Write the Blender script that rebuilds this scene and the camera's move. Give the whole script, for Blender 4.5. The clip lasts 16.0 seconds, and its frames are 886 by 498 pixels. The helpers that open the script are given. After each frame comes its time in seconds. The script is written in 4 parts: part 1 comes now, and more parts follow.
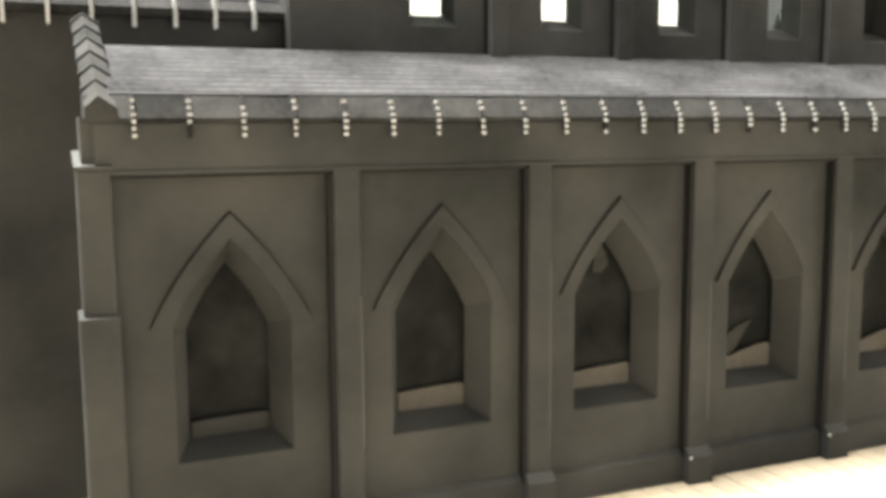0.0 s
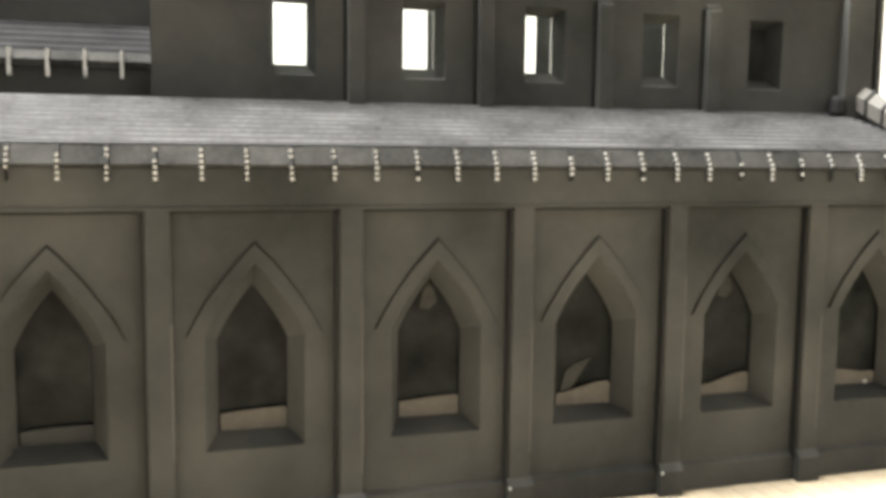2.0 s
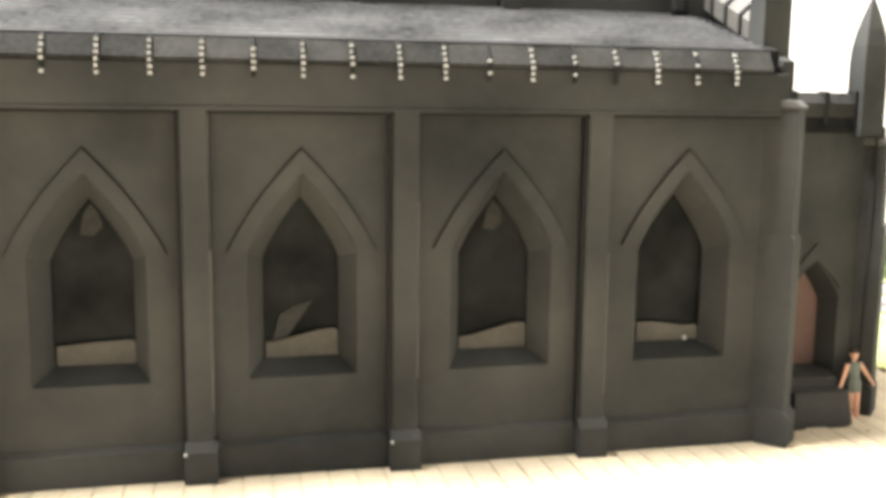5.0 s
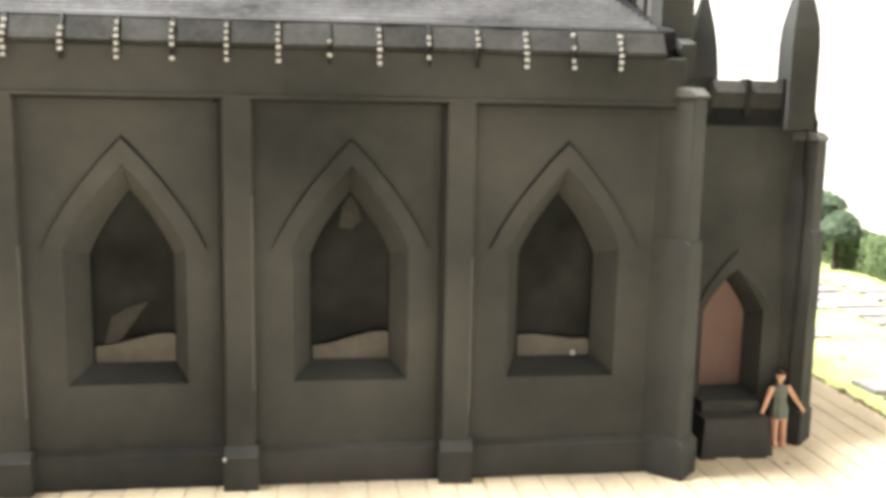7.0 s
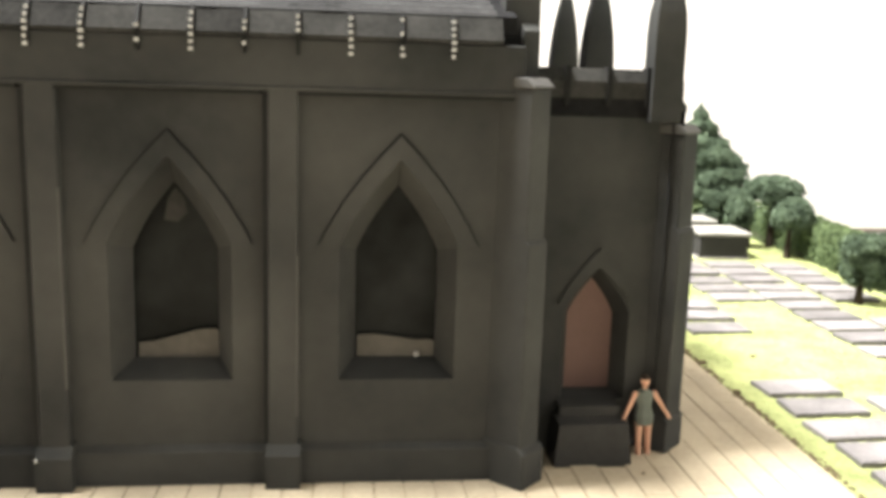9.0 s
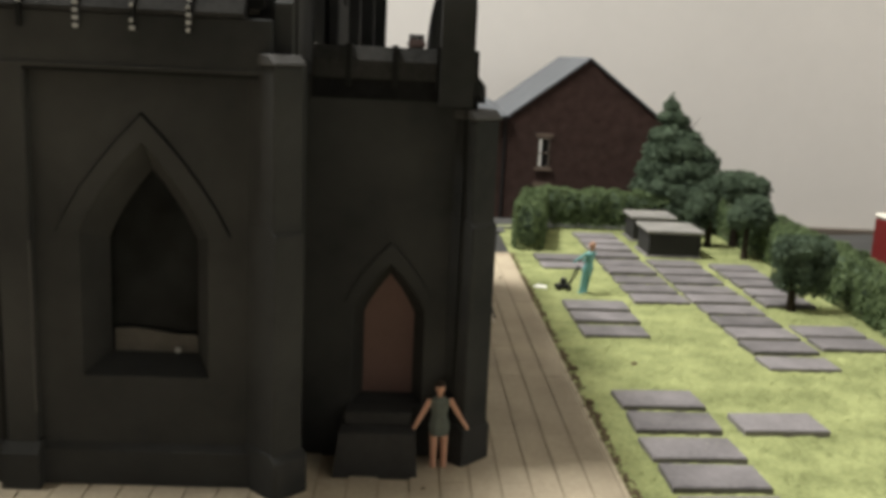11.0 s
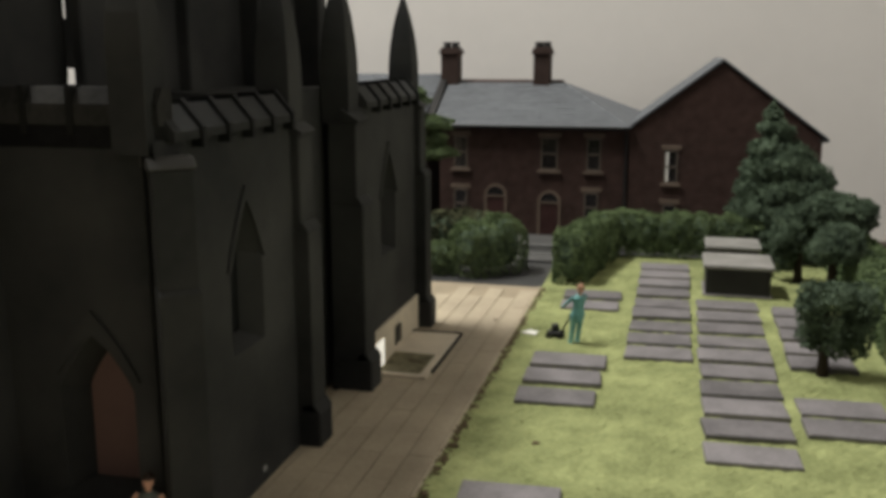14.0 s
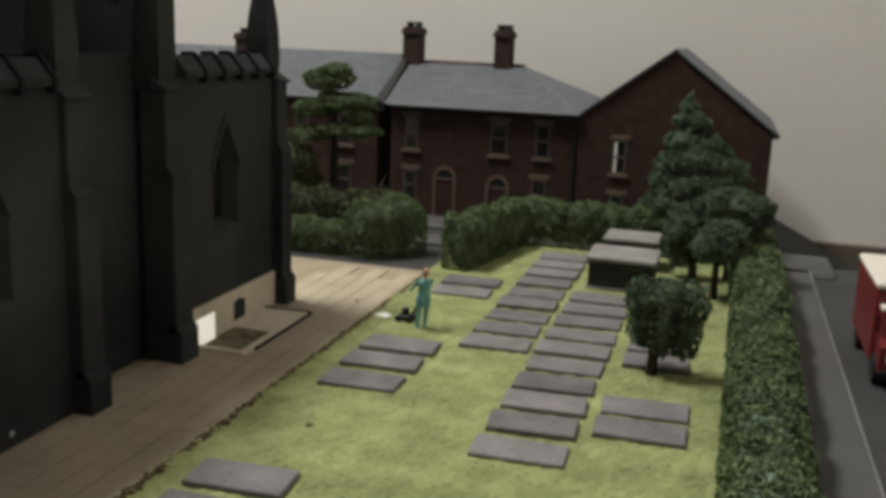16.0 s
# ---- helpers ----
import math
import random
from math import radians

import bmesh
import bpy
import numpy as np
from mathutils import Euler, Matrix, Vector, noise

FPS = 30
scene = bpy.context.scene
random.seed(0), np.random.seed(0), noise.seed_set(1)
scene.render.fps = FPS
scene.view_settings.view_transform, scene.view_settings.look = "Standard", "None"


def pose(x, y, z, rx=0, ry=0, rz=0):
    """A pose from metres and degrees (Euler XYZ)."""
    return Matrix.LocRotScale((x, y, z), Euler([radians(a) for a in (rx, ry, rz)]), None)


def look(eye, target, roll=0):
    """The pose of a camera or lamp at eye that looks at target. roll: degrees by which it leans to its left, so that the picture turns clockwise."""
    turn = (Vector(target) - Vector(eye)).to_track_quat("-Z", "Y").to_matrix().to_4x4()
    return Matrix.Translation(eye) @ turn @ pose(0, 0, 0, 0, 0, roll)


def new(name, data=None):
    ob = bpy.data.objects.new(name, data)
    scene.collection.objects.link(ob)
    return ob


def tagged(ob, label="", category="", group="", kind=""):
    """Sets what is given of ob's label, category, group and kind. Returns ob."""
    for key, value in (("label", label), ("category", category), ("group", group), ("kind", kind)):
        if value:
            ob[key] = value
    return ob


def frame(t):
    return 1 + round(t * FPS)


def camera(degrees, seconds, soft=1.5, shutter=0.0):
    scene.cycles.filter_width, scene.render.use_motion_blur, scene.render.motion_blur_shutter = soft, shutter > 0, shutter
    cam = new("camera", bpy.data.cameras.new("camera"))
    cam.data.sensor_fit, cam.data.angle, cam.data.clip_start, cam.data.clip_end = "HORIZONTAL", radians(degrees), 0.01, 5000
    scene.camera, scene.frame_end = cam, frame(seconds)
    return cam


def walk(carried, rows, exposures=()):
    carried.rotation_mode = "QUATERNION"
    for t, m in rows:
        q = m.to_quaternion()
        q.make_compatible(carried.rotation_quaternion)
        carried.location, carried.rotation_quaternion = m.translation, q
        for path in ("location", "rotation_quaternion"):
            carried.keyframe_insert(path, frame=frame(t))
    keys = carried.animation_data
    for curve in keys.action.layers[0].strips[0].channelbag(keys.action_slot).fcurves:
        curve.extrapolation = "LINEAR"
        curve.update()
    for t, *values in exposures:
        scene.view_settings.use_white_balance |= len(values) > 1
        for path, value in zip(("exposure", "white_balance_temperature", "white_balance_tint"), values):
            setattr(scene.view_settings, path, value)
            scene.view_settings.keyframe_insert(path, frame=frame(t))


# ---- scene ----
S = 0.01  # all plans below are in centimetres
cam = camera(50.0, 16.0, soft=4.2)
PATH = [
    (0, (1.942, -0.551, 11.183), (2.706, 1.28, 10.93), -0.4),
    (0.5, (4.149, -1.559, 10.735), (4.855, 0.298, 10.498), 0.0),
    (1, (6.086, -2.991, 11.366), (6.735, -1.112, 11.142), -0.0),
    (1.5, (7.371, -3.99, 11.779), (7.996, -2.103, 11.558), 0.4),
    (2, (8.949, -5.247, 12.152), (9.535, -3.347, 11.93), 0.7),
    (2.5, (9.882, -5.997, 12.396), (10.461, -4.095, 12.179), 1.2),
    (3, (12.348, -5.13, 11.69), (12.948, -3.237, 11.452), 1.1),
    (3.5, (14.398, -3.11, 11.762), (15.024, -1.228, 11.504), 1.2),
    (4, (16.128, -2.405, 10.815), (16.786, -0.54, 10.521), 0.9),
    (4.2, (17.44, -2.913, 10.694), (18.053, -1.031, 10.405), 0.9),
    (6.3, (25.854, -1.189, 9.512), (26.161, 0.765, 9.216), 0.7),
    (6.5, (26.715, -1.027, 9.71), (27.008, 0.93, 9.419), 0.9),
    (7, (27.98, -1.022, 10.213), (28.243, 0.936, 9.9), 1.1),
    (7.5, (28.862, -0.963, 10.552), (29.11, 0.993, 10.213), 1.5),
    (8, (30.461, -0.581, 10.531), (30.704, 1.373, 10.18), 1.6),
    (8.5, (31.877, -0.275, 10.586), (32.11, 1.677, 10.217), 1.6),
    (9, (32.969, -0.22, 10.776), (33.19, 1.732, 10.402), 1.8),
    (9.5, (34.239, -0.39, 10.96), (34.438, 1.566, 10.591), 2.3),
    (10, (35.907, -0.877, 10.972), (36.072, 1.084, 10.619), 2.3),
    (10.2, (36.818, -1.315, 11.094), (36.964, 0.648, 10.739), 2.5),
    (12.3, (47.954, 6.357, 10.074), (47.802, 8.294, 9.6), 0.4),
    (12.5, (49.207, 6.354, 10.447), (48.989, 8.286, 9.979), -0.0),
    (13, (50.486, 6.828, 10.724), (50.182, 8.751, 10.266), 0.5),
    (13.5, (51.532, 6.994, 11.121), (51.134, 8.907, 10.694), 0.2),
    (14, (52.941, 7.239, 11.61), (52.471, 9.14, 11.205), -0.1),
    (14.5, (54.648, 7.982, 11.785), (54.174, 9.884, 11.389), 0.5),
    (15, (56.17, 8.816, 11.914), (55.663, 10.713, 11.535), 1.1),
    (15.5, (58.555, 8.704, 11.393), (58.007, 10.583, 10.985), 1.4),
    (16, (60.189, 9.812, 11.497), (59.641, 11.685, 11.057), 2.2),
]
walk(cam, [(t, look(Vector(eye) * S, Vector(target) * S, roll)) for t, eye, target, roll in PATH],
     exposures=[(0, 0.84), (2.5, 0.9), (4.2, 0.92), (7, 0.92), (8, 0.86), (9, 0.42), (10.2, -0.68), (12.3, -1.88), (14, -1.86), (15, -1.86), (16, -2.06)])

# ---- light: a closed room with ceiling lamps ----
world = bpy.data.worlds.new("room_air")
scene.world = world
world.use_nodes = True
world.node_tree.nodes["Background"].inputs[0].default_value = (1.0, 0.97, 0.92, 1)
world.node_tree.nodes["Background"].inputs[1].default_value = 0.135


def ceiling_lamp(x, y, z, sx, sy, watts):
    data = bpy.data.lights.new("ceiling_lamp", "AREA")
    data.shape, data.size, data.size_y, data.energy = "RECTANGLE", sx * S, sy * S, watts
    data.color = (1.0, 0.98, 0.93)
    ob = new("ceiling_lamp", data)
    ob.matrix_world = pose(x * S, y * S, z * S)
    return ob


ceiling_lamp(-25, 45, 158, 24, 60, 150)


# ---- materials ----
def material(name, base, rough=0.7, var=0.25, scale=40.0, fine=400.0, bump=0.15, metal=0.0, tint=None, island=0.0, spec=0.3, grain=0.35):
    m = bpy.data.materials.new(name)
    m.use_nodes = True
    nt = m.node_tree
    n, l = nt.nodes, nt.links
    b = n["Principled BSDF"]
    b.inputs["Roughness"].default_value = rough
    b.inputs["Metallic"].default_value = metal
    b.inputs["Specular IOR Level"].default_value = spec
    co = n.new("ShaderNodeTexCoord")
    big, small = n.new("ShaderNodeTexNoise"), n.new("ShaderNodeTexNoise")
    big.inputs["Scale"].default_value, big.inputs["Detail"].default_value = scale, 4
    small.inputs["Scale"].default_value, small.inputs["Detail"].default_value = fine, 3
    geo = n.new("ShaderNodeNewGeometry")
    l.new(geo.outputs["Position"], big.inputs["Vector"])
    l.new(geo.outputs["Position"], small.inputs["Vector"])
    mix = n.new("ShaderNodeMath")
    mix.operation = "MULTIPLY_ADD"
    mix.inputs[1].default_value = grain
    l.new(small.outputs["Fac"], mix.inputs[0])
    half = n.new("ShaderNodeMath")
    half.operation = "MULTIPLY"
    half.inputs[1].default_value = 1 - grain
    l.new(big.outputs["Fac"], half.inputs[0])
    l.new(half.outputs[0], mix.inputs[2])
    value = mix.outputs[0]
    if island:
        info = n.new("ShaderNodeObjectInfo")
        add = n.new("ShaderNodeMath")
        add.operation = "ADD"
        a2 = n.new("ShaderNodeMath")
        a2.operation = "ADD"
        l.new(info.outputs["Random"], add.inputs[0])
        l.new(geo.outputs["Random Per Island"], add.inputs[1])
        fr = n.new("ShaderNodeMath")
        fr.operation = "FRACT"
        l.new(add.outputs[0], fr.inputs[0])
        sc = n.new("ShaderNodeMath")
        sc.operation = "MULTIPLY_ADD"
        sc.inputs[1].default_value = island
        sc.inputs[2].default_value = -island / 2
        l.new(fr.outputs[0], sc.inputs[0])
        l.new(sc.outputs[0], a2.inputs[0])
        l.new(value, a2.inputs[1])
        value = a2.outputs[0]
    ramp = n.new("ShaderNodeValToRGB")
    lo = tuple(c * (1 - var) for c in base)
    hi = tuple(min(1, c * (1 + var)) for c in (tint or base))
    ramp.color_ramp.elements[0].position, ramp.color_ramp.elements[1].position = 0.3, 0.7
    ramp.color_ramp.elements[0].color, ramp.color_ramp.elements[1].color = (*lo, 1), (*hi, 1)
    l.new(value, ramp.inputs[0])
    l.new(ramp.outputs[0], b.inputs["Base Color"])
    if bump:
        bp = n.new("ShaderNodeBump")
        bp.inputs["Strength"].default_value, bp.inputs["Distance"].default_value = bump, 0.0006
        l.new(small.outputs["Fac"], bp.inputs["Height"])
        l.new(bp.outputs[0], b.inputs["Normal"])
    return m


def glass_material(name, tint=(0.8, 0.85, 0.82), rough=0.05):
    m = bpy.data.materials.new(name)
    m.use_nodes = True
    b = m.node_tree.nodes["Principled BSDF"]
    b.inputs["Base Color"].default_value = (*tint, 1)
    b.inputs["Roughness"].default_value = rough
    b.inputs["Transmission Weight"].default_value = 1.0
    b.inputs["IOR"].default_value = 1.1
    return m


LIT = material("lit_cellar_light", (0.8, 0.78, 0.7), 0.8, 0.05, 60, 300, 0.02)
LIT.node_tree.nodes["Principled BSDF"].inputs["Emission Color"].default_value = (1.0, 0.95, 0.82, 1)
LIT.node_tree.nodes["Principled BSDF"].inputs["Emission Strength"].default_value = 2.3
STONE = material("sooty_stone_card", (0.031, 0.0332, 0.0338), 0.85, 0.48, 20, 300, 0.03, tint=(0.0385, 0.039, 0.037), spec=0.15, grain=0.1)
STONE_PALE = material("grey_coping_card", (0.0195, 0.0193, 0.0183), 0.9, 0.35, 80, 700, 0.08, tint=(0.031, 0.0307, 0.029), island=0.2, spec=0.05)
# Black card for joints and ribs; also paints shade beside pilasters, under roof ribs.
STONE_DARK = material("black_joint_shade_card", (0.0045, 0.0045, 0.0043), 0.8, 0.2, 80, 900, 0.05)
LEAD = material("grey_lead_roof_card", (0.0095, 0.0095, 0.0102), 0.92, 0.35, 60, 500, 0.08, tint=(0.0135, 0.0135, 0.0142), spec=0.04)
CREAM_STONE = material("cream_verge_card", (0.070, 0.066, 0.060), 0.7, 0.3, 80, 700, 0.06)
# Pale grey for worn edges and for highlights painted on pilaster sides.
SCUFF_SHEEN = material("scuffed_edge_sheen", (0.15, 0.145, 0.135), 0.7, 0.7, 45, 400, 0.1, tint=(0.035, 0.035, 0.034))
# Smoky pale tone for a torn scrap and for painted pane reflections.
SCRAP_GLARE = material("smoky_scrap_glare", (0.12, 0.118, 0.108), 0.8, 0.9, 150, 500, 0.05, tint=(0.02, 0.02, 0.018))
STEP = material("dark_step_card", (0.036, 0.0355, 0.034), 0.8, 0.3, 60, 500, 0.05, spec=0.15)
RIB = material("pale_roof_rib", (0.034, 0.034, 0.035), 0.9, 0.5, 40, 500, 0.08, tint=(0.054, 0.054, 0.055), spec=0.05)
TIP = material("worn_white_edge", (0.37, 0.375, 0.37), 0.6, 0.35, 900, 2500, 0.1)
DOORPAINT = material("brown_door_card", (0.125, 0.075, 0.064), 0.65, 0.12, 90, 700, 0.04)
INTERIOR = material("cream_card", (0.075, 0.070, 0.061), 0.8, 0.3, 60, 500, 0.05)
CELLAR = material("cream_render", (0.62, 0.55, 0.43), 0.8, 0.2, 60, 700, 0.1)
PITFLOOR = material("olive_pit_floor", (0.10, 0.09, 0.055), 0.95, 0.5, 200, 900, 0.3, tint=(0.17, 0.155, 0.10), spec=0.05)
# Strong mottling paints blotchy reflections into the pane colour.
WINDOWDARK = material("dark_acetate", (0.004, 0.0042, 0.0042), 0.45, 0.9, 45, 110, 0.02, tint=(0.0125, 0.0135, 0.0132), spec=0.05)
PANE = glass_material("clear_acetate")
PAVING = material("sand_paving", (0.355, 0.298, 0.216), 0.75, 0.2, 30, 900, 0.15, tint=(0.39, 0.333, 0.24), island=0.05)
JOINT = material("paving_joint", (0.30, 0.25, 0.175), 0.9, 0.2, 90, 900, 0.1)
SASH = material("dull_sash_paint", (0.10, 0.082, 0.066), 0.7, 0.2, 90, 900, 0.05)
GRASS = material("lime_static_grass", (0.178, 0.204, 0.084), 0.95, 0.3, 60, 700, 0.3, tint=(0.262, 0.284, 0.126), spec=0.1)
EARTH = material("brown_scatter_edge", (0.10, 0.075, 0.045), 0.95, 0.5, 250, 1500, 0.5, spec=0.1)
SLAB = material("weathered_slate_slab", (0.125, 0.117, 0.12), 0.6, 0.25, 70, 700, 0.1, tint=(0.17, 0.158, 0.162), island=0.3)
CHEST = material("black_tomb_stone", (0.030, 0.029, 0.029), 0.7, 0.25, 70, 700, 0.1)
TOMBTOP = material("pale_tomb_lid", (0.22, 0.213, 0.197), 0.65, 0.3, 70, 900, 0.15)
ASPHALT = material("dark_road_card", (0.038, 0.038, 0.0365), 0.8, 0.2, 25, 900, 0.1)
FLAG = material("grey_footway_card", (0.072, 0.071, 0.068), 0.8, 0.2, 30, 900, 0.1)
KERB = material("pale_kerb_card", (0.125, 0.125, 0.12), 0.8, 0.3, 50, 900, 0.1)
LEAF = material("green_foam_foliage", (0.072, 0.106, 0.053), 1.0, 0.3, 160, 900, 0.1, tint=(0.15, 0.196, 0.098), island=0.22, spec=0.0)
LEAF_DARK = material("dark_green_foam", (0.06, 0.086, 0.06), 1.0, 0.35, 120, 900, 0.1, tint=(0.13, 0.172, 0.118), island=0.3, spec=0.0)
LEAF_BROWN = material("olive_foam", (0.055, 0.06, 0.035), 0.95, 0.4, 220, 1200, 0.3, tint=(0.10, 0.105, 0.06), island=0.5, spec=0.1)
BARK = material("dark_bark", (0.035, 0.025, 0.018), 0.9, 0.4, 250, 1200, 0.4)
BRICK = material("dark_red_brick_card", (0.043, 0.0265, 0.0225), 0.85, 0.25, 130, 900, 0.08, tint=(0.056, 0.0345, 0.029), spec=0.1)
BRICK_LIGHT = material("red_brick_course", (0.05, 0.034, 0.029), 0.85, 0.2, 130, 900, 0.08, island=0.3, spec=0.1)
SLATE = material("blue_grey_slate_card", (0.12, 0.128, 0.138), 0.8, 0.14, 60, 500, 0.1, island=0.2)
LINTEL = material("sandstone_lintel", (0.115, 0.085, 0.064), 0.8, 0.2, 90, 900, 0.1)
FRAME = material("white_card", (0.80, 0.79, 0.74), 0.6, 0.06, 90, 900, 0.05)
BLACK = material("black_plastic", (0.012, 0.012, 0.012), 0.5, 0.3, 90, 900, 0.05)
HOUSEPANE = material("black_glazing", (0.015, 0.013, 0.013), 0.12, 0.5, 60, 200, 0.02, spec=0.6)
HOUSEDOOR = material("maroon_house_door", (0.045, 0.02, 0.018), 0.5, 0.2, 90, 900, 0.05)
BACKWALL = material("off_white_emulsion_wall", (0.70, 0.672, 0.635), 0.9, 0.03, 6, 60, 0.02, spec=0.1)
ROOMWALL = material("plain_room_wall", (0.275, 0.285, 0.30), 0.9, 0.05, 3, 40, 0.02)
ROOMCEIL = material("dull_room_ceiling", (0.62, 0.61, 0.585), 0.9, 0.05, 3, 40, 0.02)
ROOMDARK = material("brown_room_floor", (0.12, 0.10, 0.08), 0.9, 0.1, 3, 40, 0.02)
SKIN = material("flesh_paint", (0.58, 0.33, 0.23), 0.6, 0.1, 300, 2000, 0.05)
TEAL = material("teal_overall_paint", (0.15, 0.36, 0.36), 0.6, 0.2, 300, 2000, 0.05)
GREYCLOTH = material("grey_green_paint", (0.10, 0.115, 0.10), 0.6, 0.2, 300, 2000, 0.05)
HAIR = material("dark_hair_paint", (0.03, 0.018, 0.012), 0.6, 0.2, 300, 2000, 0.05)
SANDYHAIR = material("sandy_hair_paint", (0.36, 0.20, 0.12), 0.6, 0.2, 300, 2000, 0.05)
RED = material("maroon_van_paint", (0.14, 0.016, 0.016), 0.35, 0.08, 90, 900, 0.02, spec=0.5)
WHITE = material("cream_van_roof", (0.66, 0.63, 0.55), 0.45, 0.06, 90, 900, 0.02)
TYRE = material("black_tyre", (0.015, 0.015, 0.015), 0.8, 0.2, 90, 900, 0.05)


# ---- mesh helpers ----
def thing(name, label, category, group="", at=(0, 0, 0)):
    ob = new(name)
    ob.empty_display_size = 0.005
    ob.location = Vector(at) * S
    return tagged(ob, label, category, group)


def part(name, bm, mat, parent=None, label="", mats=None):
    bmesh.ops.scale(bm, vec=(S, S, S), verts=bm.verts)
    me = bpy.data.meshes.new(name)
    bm.to_mesh(me)
    bm.free()
    for m in mats or [mat]:
        me.materials.append(m)
    ob = new(name, me)
    if parent:
        ob.parent = parent
    if label:
        tagged(ob, label)
    return ob


def box(bm, x0, x1, y0, y1, z0, z1, bevel=0.0, mat=0):
    c = [bm.verts.new(p) for p in ((x0, y0, z0), (x1, y0, z0), (x1, y1, z0), (x0, y1, z0), (x0, y0, z1), (x1, y0, z1), (x1, y1, z1), (x0, y1, z1))]
    fs = [bm.faces.new([c[i] for i in q]) for q in ((3, 2, 1, 0), (4, 5, 6, 7), (0, 1, 5, 4), (1, 2, 6, 5), (2, 3, 7, 6), (3, 0, 4, 7))]
    for f in fs:
        f.material_index = mat
    if bevel:
        es = list({e for f in fs for e in f.edges})
        bmesh.ops.bevel(bm, geom=es, offset=bevel, segments=1, affect="EDGES", profile=0.5)
    return bm


def one(x0, x1, y0, y1, z0, z1, bevel=0.0):
    return box(bmesh.new(), x0, x1, y0, y1, z0, z1, bevel)


def prism(bm, loop, way, mat=0):
    """A solid from a flat loop of points, pushed along way."""
    way = Vector(way)
    a = [bm.verts.new(p) for p in loop]
    b = [bm.verts.new(Vector(p) + way) for p in loop]
    n = len(loop)
    fs = [bm.faces.new(a[::-1]), bm.faces.new(b)]
    for i in range(n):
        fs.append(bm.faces.new((a[i], a[(i + 1) % n], b[(i + 1) % n], b[i])))
    for f in fs:
        f.material_index = mat
    bmesh.ops.recalc_face_normals(bm, faces=fs)
    return bm


def taper(bm, cx, cy, levels, n=4, turn=45, mat=0):
    """A stack of n-sided rings: levels of (z, half width x, half width y)."""
    rings = []
    k = 1 / math.cos(math.pi / n)
    for z, rx, ry in levels:
        rings.append([bm.verts.new((cx + rx * k * math.cos(math.radians(turn) + 2 * math.pi * i / n), cy + ry * k * math.sin(math.radians(turn) + 2 * math.pi * i / n), z)) for i in range(n)])
    fs = [bm.faces.new(rings[0][::-1]), bm.faces.new(rings[-1])]
    for a, b in zip(rings, rings[1:]):
        for i in range(n):
            fs.append(bm.faces.new((a[i], a[(i + 1) % n], b[(i + 1) % n], b[i])))
    for f in fs:
        f.material_index = mat
    return bm


def arch(w, sill, spring, apex, steps=5):
    """A pointed arch outline about u = 0, as (u, z), from the lower left round over the apex."""
    pts = [(-w, sill), (-w, spring)]
    h = apex - spring
    for i in range(1, steps + 1):
        f = i / steps
        pts.append((-w * (1 - f) * (1 + 0.36 * f), spring + h * f))
    right = [(-u, z) for u, z in pts[:-1]][::-1]
    return pts + right


def holed_wall(rect, holes, place, depth):
    """A wall with thickness: rect (u0, u1, z0, z1), holes as outlines; place(u, z, d) gives a point, d into the wall."""
    bm = bmesh.new()
    for d in (0.0, depth):
        edges = []
        for loop in [[(rect[0], rect[2]), (rect[1], rect[2]), (rect[1], rect[3]), (rect[0], rect[3])]] + holes:
            vs = [bm.verts.new(place(u, z, d)) for u, z in loop]
            edges += [bm.edges.new((vs[i], vs[(i + 1) % len(vs)])) for i in range(len(vs))]
        bmesh.ops.triangle_fill(bm, use_beauty=True, use_dissolve=False, edges=edges)
    return bm


def reveal(bm, a, b, place, da, db):
    """Faces between outline a at depth da and outline b at depth db."""
    va = [bm.verts.new(place(u, z, da)) for u, z in a]
    vb = [bm.verts.new(place(u, z, db)) for u, z in b]
    for i in range(len(a)):
        bm.faces.new((va[i], va[(i + 1) % len(a)], vb[(i + 1) % len(a)], vb[i]))
    return bm


def shift(loop, du):
    return [(u + du, z) for u, z in loop]


def leaves(bm, points, size, rnd):
    """A tuft of crossed, crumpled leaf blades at each point."""
    for p, nrm in points:
        s = size * rnd.uniform(0.6, 1.35)
        q = Euler((rnd.uniform(0, 6.3), rnd.uniform(0, 6.3), rnd.uniform(0, 6.3))).to_matrix()
        c = Vector(p) + Vector(nrm) * s * rnd.uniform(-0.2, 0.5)
        a = [bm.verts.new(c + q @ Vector(v) * s) for v in ((-0.6, -0.3, 0.1), (0.6, -0.35, -0.1), (0.45, 0.5, 0.2), (-0.4, 0.45, -0.15), (0.05, 0.05, 0.55))]
        for f in ((0, 1, 4), (1, 2, 4), (2, 3, 4), (3, 0, 4)):
            bm.faces.new([a[i] for i in f])


def blob_points(c, r, n, rnd, rough=0.18):
    out = []
    for _ in range(n):
        d = Vector((rnd.gauss(0, 1), rnd.gauss(0, 1), rnd.gauss(0, 1))).normalized()
        k = 1 + rough * noise.noise(Vector(c) + d * 2.3) * 2 + rnd.uniform(-0.08, 0.05)
        out.append((Vector(c) + Vector((d.x * r[0], d.y * r[1], d.z * r[2])) * k, d))
    return out


def core(bm, c, r, seed=0.0):
    """A lumpy solid inside the leaves."""
    g = bmesh.ops.create_icosphere(bm, subdivisions=2, radius=1.0)
    for v in g["verts"]:
        d = v.co.copy()
        k = 0.9 + 0.3 * noise.noise(d * 2.1 + Vector((seed, 0, 0)))
        v.co = Vector(c) + Vector((d.x * r[0], d.y * r[1], d.z * r[2])) * k


